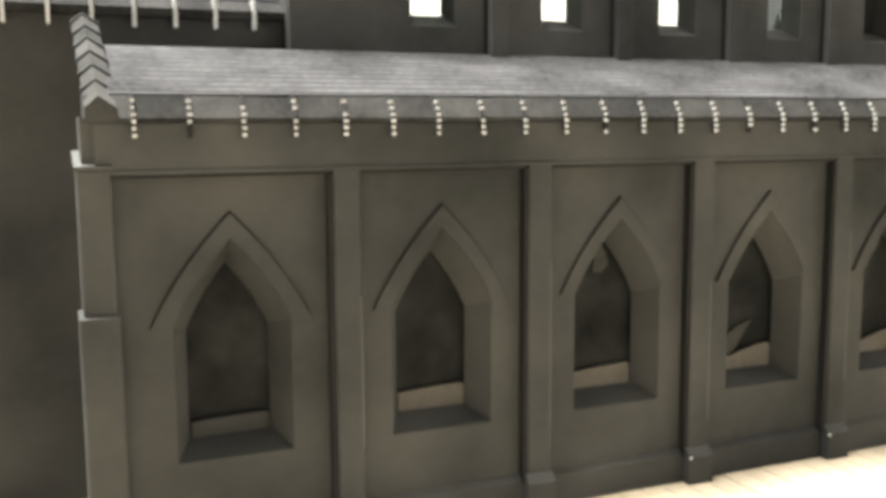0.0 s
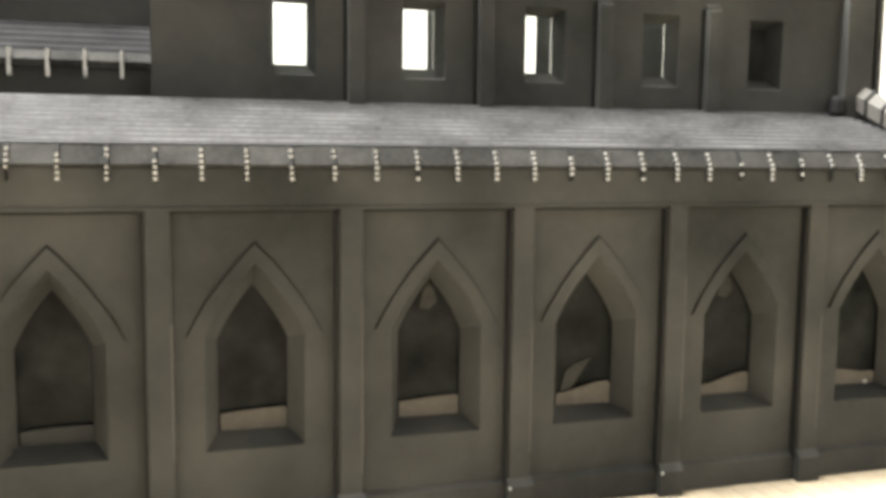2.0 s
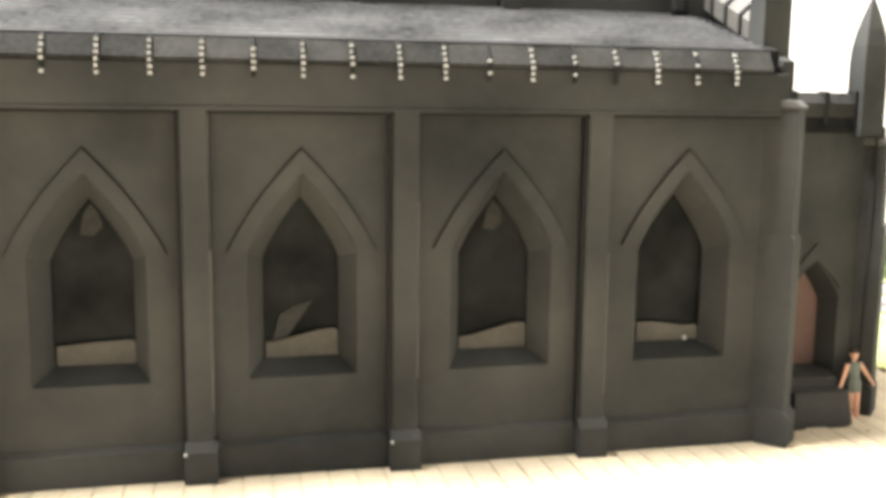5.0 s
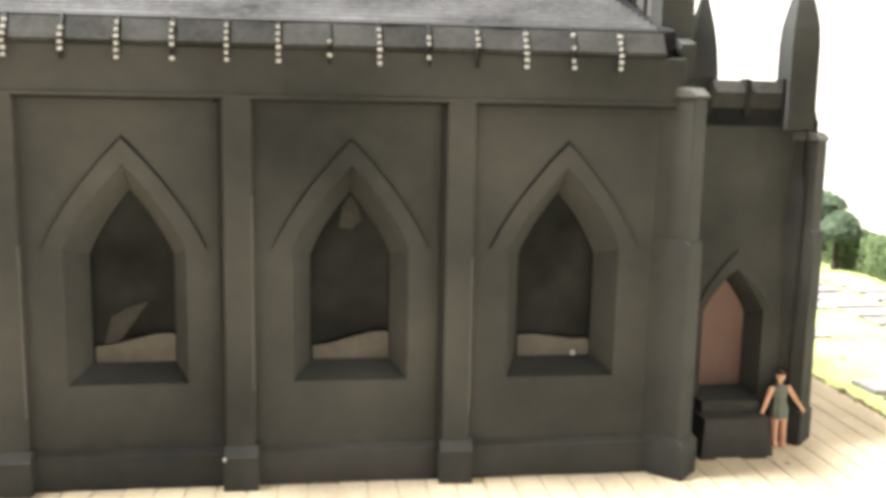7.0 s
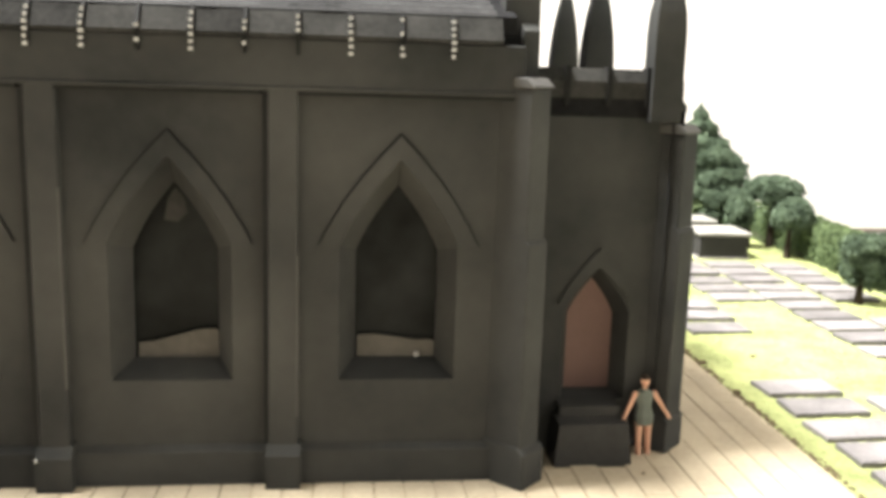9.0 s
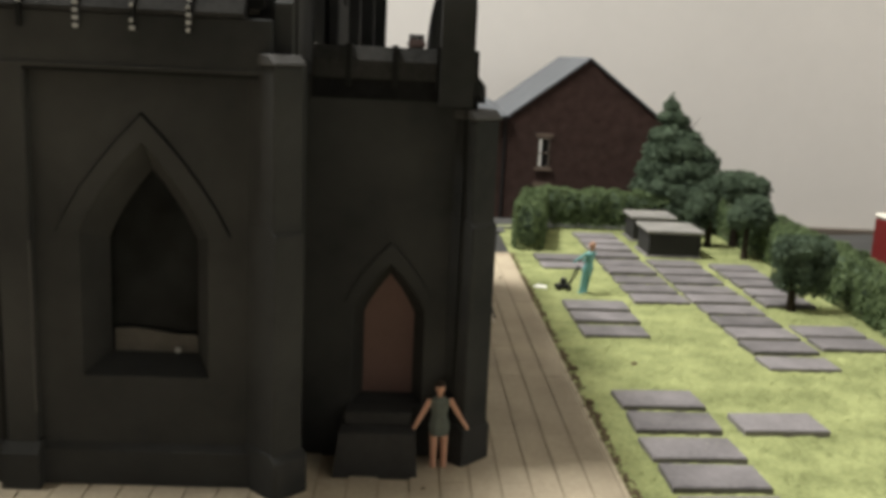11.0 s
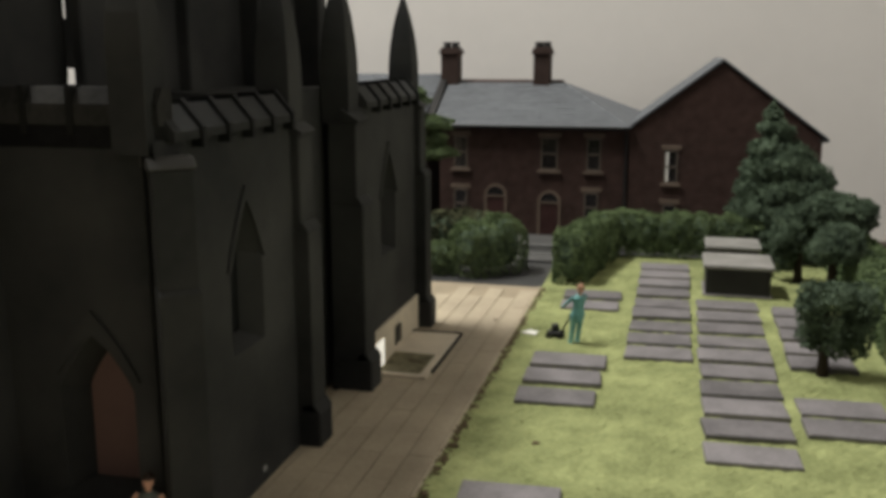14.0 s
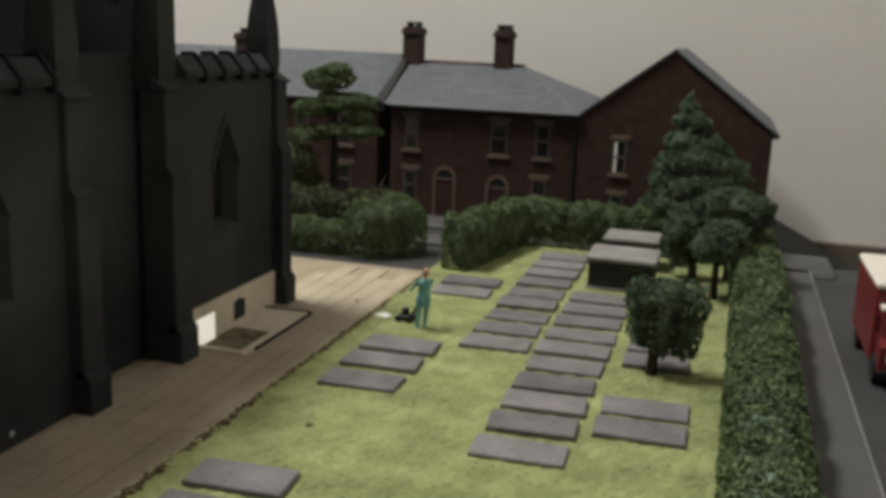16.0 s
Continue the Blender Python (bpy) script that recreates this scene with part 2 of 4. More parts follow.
# ---- the setting: board, road, paving, walls ----
def setting(name, bm, mat, label):
    return tagged(part(name, bm, mat), label, name.split("_")[0], kind="structure")


bm = bmesh.new()
# one ground sheet, falling gently to the street in front of the houses
xs = [-120, -60, -20, 20, 47, 61, 64, 80, 108]
ys = [-80, -30, 0, 20, 55, 60, 64, 68, 72, 78, 84, 106]
fall = {64: -0.45, 68: -1.1, 72: -1.9, 78: -3.1, 84: -3.9, 106: -3.9}
drop = {68: -0.3, 72: -6.0, 78: -12.0, 84: -12.0, 106: -12.0}
grid = [[bm.verts.new((x, y, (drop if x > 64 else fall).get(y, 0.0) - 0.05)) for x in xs] for y in ys]
for j in range(len(ys) - 1):
    for i in range(len(xs) - 1):
        bm.faces.new((grid[j][i], grid[j][i + 1], grid[j + 1][i + 1], grid[j + 1][i]))
setting("ground", bm, ASPHALT, "dark grey painted card baseboard and street")


def sheet(x0, x1, y0, y1, z, nx=1, ny=1, wob=0.0, rnd=None):
    b = bmesh.new()
    g = [[b.verts.new((x0 + (x1 - x0) * i / nx, y0 + (y1 - y0) * j / ny, z + (rnd.uniform(-wob, wob) if rnd else 0))) for i in range(nx + 1)] for j in range(ny + 1)]
    for j in range(ny):
        for i in range(nx):
            b.faces.new((g[j][i], g[j][i + 1], g[j + 1][i + 1], g[j + 1][i]))
    return b


rg = random.Random(3)
lawn = tagged(part("lawn", sheet(46.6, 61.6, -6, 62.5, 0.03, 60, 200, 0.035, rg), GRASS), "lime green static grass lawn of the churchyard", "lawn", kind="structure")
bm = bmesh.new()
for _ in range(1500):
    y = rg.uniform(2, 53.3)
    x = 46.72 + rg.gauss(0, 0.07)
    s = rg.uniform(0.03, 0.085)
    taper(bm, x, y, [(0.0, s, s), (s * 0.9, s * 0.5, s * 0.5)], 4, rg.uniform(0, 90))
tagged(part("grass_edge", bm, EARTH), "ragged brown and green scatter along the path edge", "scatter", kind="stuff")
bm = bmesh.new()
for _ in range(7000):
    x, y = rg.uniform(46.9, 61.3), rg.uniform(18, 61.5)
    s = rg.uniform(0.03, 0.075)
    a = rg.uniform(0, 6.3)
    v = [bm.verts.new((x + s * math.cos(a + k), y + s * math.sin(a + k), 0.03 + h)) for k, h in ((0, 0), (2.4, 0), (4.0, s * 0.7))]
    bm.faces.new(v)
tagged(part("grass_tufts", bm, GRASS), "short lime green static grass tufts", "grass", kind="stuff")

# Runs on unseen past y = -6 to throw light up the south wall.
setting("pavement_bed", one(-30, 46.6, -34, 53.6, -0.04, 0.0), JOINT, "sandy joint bed under the churchyard paving")
setting("footway", one(63.5, 65.0, -10, 62, -0.04, 0.12, 0.03), FLAG, "grey card footway beside the hedge")
setting("kerb", one(65.0, 65.12, -10, 62, -0.04, 0.14, 0.02), KERB, "pale kerb line between footway and road")
setting("footway_gate", one(43.2, 47.0, 59.5, 61.0, -0.05, 0.10, 0.03), FLAG, "grey footway outside the churchyard gate")
setting("kerb_gate", one(41.0, 47.6, 61.0, 61.25, -0.1, 0.16, 0.03), KERB, "pale kerb outside the churchyard gate")
setting("kerb_houses", one(10.0, 64.0, 79.0, 79.35, -3.9, -2.98, 0.03), KERB, "pale kerb before the brick houses")
setting("footway_houses", one(10.0, 64.0, 79.35, 83.4, -4.4, -3.0, 0.03), FLAG, "grey footway before the brick houses")
setting("footway_corner", one(63.6, 66.4, 61.2, 66.0, -0.6, 0.12, 0.2), FLAG, "raised grey footway corner at the road end")

# room round the layout; side, front and ceiling are unseen, set to bounce light
setting("wall_back", one(-140, 108, 106, 112, -80, 200), BACKWALL, "plain off-white painted wall behind the layout")
setting("skirting_back", one(63.9, 108, 104.8, 105.95, -12.2, -6.5, 0.05), ROOMDARK, "dark edge strip at the foot of the back wall")
setting("wall_left", one(-146, -140, -220, 112, -80, 200), ROOMWALL, "plain grey painted room wall")
# Unseen wall, set close to throw light on the east faces.
setting("wall_right", one(108, 114, -220, 112, -80, 200), BACKWALL, "unseen off-white wall added to bounce light")
setting("wall_front", one(-140, 108, -226, -220, -80, 200), BACKWALL, "unseen off-white wall added to bounce light")
setting("ceiling", one(-146, 114, -226, 112, 200, 206), ROOMCEIL, "plain grey room ceiling")
setting("floor", one(-146, 114, -226, 112, -86, -80), ROOMDARK, "dark room floor beneath the layout")


# ---- the church ----
church = thing("church", "sooty grey model church with lancet windows and pinnacles", "church")
south = lambda x0, y0: (lambda u, z, d: (x0 + u, y0 + d, z))
east = lambda y0, x0: (lambda u, z, d: (x0 - d, y0 + u, z))

PY, WY, GY = 23.0, 23.35, 24.25
edges = [3.3, 8.74, 14.4, 20.04, 25.66, 31.28, 37.4]
OUT = arch(1.5, 2.8, 6.3, 8.5)
INN = arch(1.06, 3.15, 6.05, 7.75)


def hood(place, outer, inner, proud, foot):
    """A raised pointed band over an opening."""
    b = bmesh.new()
    wo, ao = outer
    wi, ai = inner
    oo = [p for p in arch(wo, foot, foot, ao)[1:-1]]
    ii = [p for p in arch(wi, foot, foot + 0.05, ai)[1:-1]]
    n = len(oo)
    f0 = [b.verts.new(place(u, z, -proud)) for u, z in oo]
    f1 = [b.verts.new(place(u, z, -proud)) for u, z in ii]
    g0 = [b.verts.new(place(u, z, 0.02)) for u, z in oo]
    g1 = [b.verts.new(place(u, z, 0.02)) for u, z in ii]
    for i in range(n - 1):
        b.faces.new((f0[i], f0[i + 1], f1[i + 1], f1[i]))
        b.faces.new((f0[i], g0[i], g0[i + 1], f0[i + 1]))
        b.faces.new((f1[i], f1[i + 1], g1[i + 1], g1[i]))
    for i in (0, n - 1):
        b.faces.new((f0[i], f1[i], g1[i], g0[i]))
    return b


for i in range(6):
    l = edges[i] + (0.0 if i == 0 else 0.72)
    r = edges[i + 1]
    c = (6.13, 11.88, 17.6, 23.2, 28.86, 34.52)[i]
    bay = south(c, WY)
    wall = part("wall_bay", holed_wall((l - c, r - c, 1.0, 10.15), [OUT], bay, 0.3), STONE, church)
    w = part("lancet_window", reveal(bmesh.new(), OUT, INN, bay, 0.0, GY - WY), STONE, church)
    part("hood_mould", hood(bay, (2.0, 9.1), (1.5, 8.5), 0.09, 6.35), STONE, church)
    part("hood_joint", hood(bay, (2.06, 9.19), (1.98, 9.08), 0.012, 6.32), STONE_DARK, church, "dark line round the hood mould")
    part("frieze_joint", one(l, r - 0.16, PY + 0.0, WY + 0.1, 10.04, 10.125), STONE_DARK, church, "dark line below the frieze")
    b = bmesh.new()
    prism(b, [bay(u * 1.35, z, GY - WY + 0.2) for u, z in arch(1.05, 2.9, 6.0, 8.8)], (0, 0.04, 0))
    part("pane", b, WINDOWDARK, w, "dark acetate glazing with reflections painted as mottling")
    b = bmesh.new()
    tl, tr_ = ((3.55, 3.65), (3.68, 3.8), (3.68, 3.82), (3.58, 3.92), (3.52, 3.9), (3.72, 3.62))[i]
    k = [(-1.0, 3.1), (1.05, 3.1), (1.05, tr_ - 0.08), (0.95, tr_), (0.55, tr_ - 0.02), (0.0, (tl + tr_) / 2 + 0.02), (-0.6, tl + 0.04), (-1.0, tl)]
    prism(b, [(c + u, GY + 0.02, z) for u, z in k], (0, 0.08, 0))
    part("sill_card", b, INTERIOR if i else STONE, w, "cream card strip behind the glazing")
    if i == 3:
        b = bmesh.new()
        prism(b, [(c + u, GY + 0.13, z) for u, z in ((-0.95, 3.2), (-0.72, 3.25), (-0.4, 3.7), (-0.1, 4.1), (0.35, 4.75), (-0.2, 4.6), (-0.6, 4.35), (-0.75, 3.8))], (0, 0.03, 0))
        part("torn_scrap", b, SCRAP_GLARE, w, "torn pale scrap and painted reflection behind the glazing")
    # Pale shape near the arch head paints a soft reflection.
    if i in (2, 4):
        b = bmesh.new()
        prism(b, [(c + u, GY + 0.14, z) for u, z in ((-0.3, 6.75), (0.05, 6.7), (0.3, 6.95), (0.2, 7.35), (0.0, 7.6), (-0.2, 7.3))], (0, 0.03, 0))
        part("torn_scrap", b, SCRAP_GLARE, w, "torn pale scrap and painted reflection behind the glazing")
    if i == 5:
        part("paint_fleck", one(c + 0.5, c + 0.64, GY - 0.12, GY + 0.0, 3.16, 3.3, 0.03), TIP, w, "fleck of white paint")
    if i:
        # Black strip: joint plus the pilaster's unlit left side, put in as colour.
        part("dark_joint", one(edges[i] - 0.13, edges[i] - 0.003, PY + 0.05, WY + 0.2, 0.9, 10.03), STONE_DARK, church, "black strip for the joint and painted shade beside the pilaster")
        p = part("pilaster", one(edges[i], edges[i] + 0.72, PY, WY + 0.3, 1.0, 10.2, 0.04), STONE, church)
        # Pale strip paints the highlight along the pilaster's right edge.
        part("scuffed_edge", one(edges[i] + 0.67, edges[i] + 0.735, PY - 0.012, PY + 0.1, 2.2 + 0.5 * math.sin(i * 2.0), 7.0 + 1.2 * math.sin(i * 3.3), 0.015), SCUFF_SHEEN, p, "pale scuffed edge with painted sheen")
        b = bmesh.new()
        prism(b, [(edges[i] - 0.08, PY - 0.22, 0.0), (edges[i] - 0.08, PY - 0.22, 0.95), (edges[i] - 0.08, PY, 1.2), (edges[i] - 0.08, WY, 1.2), (edges[i] - 0.08, WY, 0)], (0.88, 0, 0))
        pb = part("pilaster_base", b, STONE, church)
        if i in (3, 4):
            part("paint_fleck", one(edges[i] - 0.09, edges[i] - 0.01, PY - 0.26, PY - 0.16, 0.88, 0.97, 0.02), TIP, pb, "fleck of white paint")
    b = bmesh.new()
    prism(b, [(l - (0.8 if i else 0), WY - 0.2, 0), (l - (0.8 if i else 0), WY - 0.2, 0.95), (l - (0.8 if i else 0), WY, 1.1), (l - (0.8 if i else 0), WY + 0.25, 1.1), (l - (0.8 if i else 0), WY + 0.25, 0)], (r - l + (0.8 if i else 0), 0, 0))
    part("plinth", b, STONE, church)

part("frieze", one(3.0, 37.5, PY + 0.02, WY + 0.3, 10.15, 11.36, 0.03), STONE, church)
part("string_course", one(3.0, 37.4, PY - 0.03, PY + 0.1, 10.13, 10.24, 0.03), STONE, church)
# parapet coping pieces with little ribs between them
px = [25.83 - 1.288 * k for k in range(17, 0, -1)] + [25.83 + 1.236 * k for k in range(0, 10)]
px = [2.75] + px
for k, x in enumerate(px[:-1]):
    b = bmesh.new()
    x1 = px[k + 1]
    prism(b, [(x + 0.06, PY - 0.06, 11.36), (x + 0.06, PY - 0.06, 11.46), (x + 0.06, PY + 0.28, 12.0), (x + 0.06, PY + 0.6, 12.0), (x + 0.06, PY + 0.6, 11.36)], (x1 - x - 0.1, 0, 0))
    part("coping_block", b, STONE_PALE, church, "grey card coping block")
    if k:
        b = bmesh.new()
        prism(b, [(x - 0.05, PY - 0.12, 10.98), (x - 0.05, PY - 0.12, 11.5), (x - 0.05, PY + 0.24, 12.07), (x - 0.05, PY + 0.5, 12.07), (x - 0.05, PY + 0.3, 10.98)], (0.08, 0, 0))
        rib = part("coping_rib", b, STONE_DARK, church)
        b = bmesh.new()
        rq = random.Random(k)
        for q in range(6):
            if rq.random() < 0.85:
                z = 11.0 + 0.165 * q
                yy = PY - 0.135 + max(0, (z - 11.45)) * 0.63
                box(b, x - 0.06, x + 0.045 * rq.uniform(0.3, 1.2), yy - 0.012, yy + 0.05, z, z + 0.09)
        part("rib_edge", b, TIP, rib, "white worn edge of the rib")

# lead roof of the aisle with ribs along it
roof = part("aisle_roof", prism(bmesh.new(), [(3.3, 23.4, 11.6), (3.3, 23.4, 12.05), (3.3, 28.6, 13.55), (3.3, 28.6, 11.6)], (34.0, 0, 0)), LEAD, church, "pale grey ribbed lead roof")
for k in range(10):
    f = (k + 0.35) / 10
    y, z = 23.4 + 5.2 * f, 12.05 + 1.5 * f
    rq = random.Random(40 + k)
    n = 24
    a, g = [], []
    b, h = bmesh.new(), bmesh.new()
    for j in range(n + 1):
        x = 3.4 + 33.4 * j / n
        w = rq.uniform(-0.03, 0.03)
        a.append([b.verts.new((x, y + w - 0.1, z + 0.01)), b.verts.new((x, y + w, z + 0.11)), b.verts.new((x, y + w + 0.14, z + 0.1)), b.verts.new((x, y + w + 0.16, z + 0.04))])
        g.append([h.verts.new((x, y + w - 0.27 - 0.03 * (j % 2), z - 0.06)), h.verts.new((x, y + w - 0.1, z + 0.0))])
    for p, q in zip(a, a[1:]):
        for m in range(3):
            b.faces.new((p[m], q[m], q[m + 1], p[m + 1]))
    for p, q in zip(g, g[1:]):
        h.faces.new((p[0], q[0], q[1], p[1]))
    part("roof_rib", b, RIB, roof)
    # Dark strip paints the shade at the foot of each rib.
    part("roof_joint", h, STONE_DARK, roof, "dark strip painting the shade below the rib")

# west end: corner buttress, side wall and stepped coping up the roof slope
b = one(2.6, 3.35, PY - 0.05, 24.2, 6.8, 10.25, 0.03)
prism(b, [(2.55, PY - 0.1, 10.25), (3.4, PY - 0.1, 10.25), (3.4, 24.2, 10.6), (2.55, 24.2, 10.6)], (0, 0, 0.1))
box(b, 2.5, 3.4, PY - 0.15, 24.2, 1.0, 6.8, 0.04)
box(b, 2.4, 3.5, PY - 0.3, 24.3, 0, 1.0, 0.04)
part("corner_buttress", b, STONE, church)
part("west_wall", one(3.0, 3.35, 23.6, 30, 0, 11.6), STONE, church)
for k in range(6):
    y = 22.8 + k * 0.98
    z = 11.35 + (y - 22.8) * 0.42
    b = bmesh.new()
    prism(b, [(2.85, y, z), (2.85, y, z + 0.35), (3.15, y, z + 0.62), (3.55, y, z + 0.35), (3.55, y, z)], (0, 0.88, 0.37))
    part("verge_block", b, STONE_PALE, church, "grey stepped verge coping block")
    b = bmesh.new()
    prism(b, [(2.8, y + 0.88, z + 0.4), (2.8, y + 0.88, z + 0.78), (3.15, y + 0.88, z + 1.05), (3.6, y + 0.88, z + 0.78), (3.6, y + 0.88, z + 0.4)], (0, 0.1, 0.04))
    part("verge_rib", b, STONE_DARK, church)

# taller block at the west, with its own parapet and roof
part("transept_wall", one(-14, 9.05, 29.4, 30, 0, 14.6), STONE, church)
tr = part("transept_parapet", prism(bmesh.new(), [(-14, 29.1, 14.5), (-14, 29.1, 14.75), (-14, 29.45, 15.05), (-14, 30, 15.05), (-14, 30, 14.5)], (23.05, 0, 0)), STONE_PALE, church, "pale grey parapet coping")
for k in range(18):
    x = 8.11 - 1.17 * k
    b = one(x - 0.05, x + 0.05, 29.0, 29.5, 14.2, 15.1)
    part("coping_rib", b, TIP, tr)
tro = part("transept_roof", prism(bmesh.new(), [(-14, 29.6, 14.9), (-14, 29.6, 15.05), (-14, 34, 16.6), (-14, 34, 14.9)], (23.05, 0, 0)), LEAD, church, "pale ribbed lead roof")
for k in range(5):
    part("roof_rib", prism(bmesh.new(), [(-14, 29.7 + k * 0.8, 15.05 + k * 0.282), (-14, 29.82 + k * 0.8, 15.22 + k * 0.282), (-14, 30.0 + k * 0.8, 15.15 + k * 0.282)], (23.05, 0, 0)), LEAD, tro)
part("west_tower", one(-14, 9.05, 33.6, 42, 0, 20), STONE, church)

part("wall_return", one(9.08, 9.4, 28.55, 33.7, 11.0, 19.6), STONE, church)
part("verge_foot", one(2.72, 3.3, 23.1, 24.6, 10.3, 11.5), STONE, church)

# clerestory: pierced wall, pilasters, windows
CY = 28.5
cl = [9.05, 15.7, 20.58, 25.4, 30.12, 36.85]
cw = [13.8, 18.55, 23.3, 28.2, 33.0]
holes = [shift([(-0.8, 14.45), (-0.8, 17.25), (0.8, 17.25), (0.8, 14.45)], c) for c in cw]
inn = [[(-0.57, 14.88), (-0.57, 17.0), (0.57, 17.0), (0.57, 14.88)] for c in cw]
part("clerestory_wall", holed_wall((9.05, 37.8, 11.0, 19.7), holes, south(0, CY), 0.3), STONE, church)
for c, h, q in zip(cw, holes, inn):
    w = part("clerestory_window", reveal(bmesh.new(), h, shift(q, c), south(0, CY), 0, 0.8), STONE, church)
    # The last pane is opaque and dark, painting the unlit interior behind it.
    part("pane", one(c - 0.57, c + 0.57, CY + 0.8, CY + 0.83, 14.88, 17.0), WINDOWDARK if c > 32 else PANE, w)
for x in cl[1:]:
    # Black strip: joint and shade on the pilaster's left, put in as colour.
    part("dark_joint", one(x - 0.13, x, CY - 0.05, CY + 0.1, 13.3, 17.5), STONE_DARK, church, "black strip for the joint and painted shade beside the pilaster")
    part("clerestory_pilaster", one(x, x + 0.62, CY - 0.3, CY + 0.1, 13.0, 17.5, 0.04), STONE, church)
    part("pilaster_head", one(x - 0.02, x + 0.55, CY - 0.2, CY + 0.1, 17.5, 17.7, 0.04), STONE, church)
part("clerestory_string", one(9.05, 37.9, CY - 0.12, CY + 0.1, 18.2, 18.4, 0.03), STONE, church)
part("clerestory_buttress", one(36.6, 37.95, CY - 0.45, CY + 0.6, 13.0, 19.7, 0.05), STONE, church)
part("downpipe_head", taper(bmesh.new(), 36.3, CY - 0.45, [(13.3, 0.2, 0.2), (13.6, 0.32, 0.32), (14.1, 0.3, 0.3), (14.3, 0.2, 0.2)], 8, 0), STONE_DARK, church)
north = [shift([(-2.6, 13.0), (-2.6, 19.2), (2.6, 19.2), (2.6, 13.0)], c) for c in (14.0, 20.0, 26.0, 32.0)]
part("clerestory_wall_north", holed_wall((9.05, 37.8, 11.0, 19.7), north, south(0, 42.0), 0.3), STONE, church)

part("aisle_end_wall", prism(bmesh.new(), [(37.52, 23.5, 9.5), (37.52, 28.6, 9.5), (37.52, 28.6, 13.7), (37.52, 23.5, 11.75)], (0.4, 0, 0)), STONE, church)
# sloped coping at the east end of the aisle roof
for k in range(1, 5):
    y = 23.7 + k * 0.95
    z = 11.75 + (y - 23.4) * 0.42
    part("verge_block", prism(bmesh.new(), [(37.2, y, z), (37.2, y, z + 0.6), (37.6, y, z + 0.98), (38.05, y, z + 0.6), (38.05, y, z)], (0, 0.84, 0.36)), CREAM_STONE, church, "cream stepped verge coping block")
    part("verge_rib", prism(bmesh.new(), [(37.13, y + 0.84, z + 0.3), (37.13, y + 0.84, z + 1.02), (37.6, y + 0.84, z + 1.44), (38.12, y + 0.84, z + 1.02), (38.12, y + 0.84, z + 0.3)], (0, 0.11, 0.05)), STONE_DARK, church)


def bullet(cx, cy, r, z0, z2):
    """A pinnacle that swells a little and then narrows to its point."""
    h = z2 - z0
    b = taper(bmesh.new(), cx, cy, [(z0 + h * f, r * k, r * k) for f, k in ((0, 0.9), (0.2, 1.0), (0.4, 0.98), (0.55, 0.88), (0.7, 0.7), (0.82, 0.48), (0.92, 0.26), (1, 0.06))])
    return part("pinnacle", b, STONE, church)


def pinnacle(cx, cy, r, z0, z1, z2):
    b = bmesh.new()
    h = z2 - z1
    taper(b, cx, cy, [(z0, r, r), (z1, r, r), (z1 + h * 0.25, r * 0.93, r * 0.93), (z1 + h * 0.5, r * 0.72, r * 0.72), (z1 + h * 0.75, r * 0.42, r * 0.42), (z1 + h * 0.94, r * 0.15, r * 0.15), (z2, r * 0.06, r * 0.06)])
    return part("pinnacle", b, STONE, church)


def buttress(x0, x1, y0, y1, top, face):
    """A stepped buttress with a sloped cap; face: 'y' or 'x', the side on which it steps out."""
    dx, dy = (0, 1) if face == "y" else (1, 0)
    whole = None
    for nm, z0, z1, o in (("buttress", 1.1, 6.6, 0.22), ("buttress_base", 0, 1.1, 0.42), ("upper_stage", 6.6, top, 0.0)):
        s = part(nm, one(x0 - 0.06 * (o > 0.3), x1 + o * dx + 0.06 * (o > 0.3) * dy, y0 - o * dy, y1, z0, z1, 0.04), STONE, whole or church)
        whole = whole or s
        if z1 < top:
            if face == "y":
                part("weathering", prism(bmesh.new(), [(x0, y0 - o, z1), (x0, y0 - o + 0.2, z1 + 0.25), (x0, y0 + 0.1, z1 + 0.25), (x0, y0 + 0.1, z1)], (x1 - x0, 0, 0)), STONE, whole)
            else:
                part("weathering", prism(bmesh.new(), [(x1 + o, y0, z1), (x1 + o - 0.2, y0, z1 + 0.25), (x1 - 0.1, y0, z1 + 0.25), (x1 - 0.1, y0, z1)], (0, y1 - y0, 0)), STONE, whole)
    if face == "y":
        part("cap", prism(bmesh.new(), [(x0 - 0.06, y0 - 0.1, top), (x0 - 0.06, y0 - 0.1, top + 0.08), (x0 - 0.06, y0 + 0.5, top + 0.45), (x0 - 0.06, y0 + 0.5, top)], (x1 - x0 + 0.12, 0, 0)), STONE, whole)
    else:
        part("cap", prism(bmesh.new(), [(x1 + 0.1, y0 - 0.06, top), (x1 + 0.1, y0 - 0.06, top + 0.08), (x1 - 0.5, y0 - 0.06, top + 0.45), (x1 - 0.5, y0 - 0.06, top)], (0, y1 - y0 + 0.12, 0)), STONE, whole)
    return whole


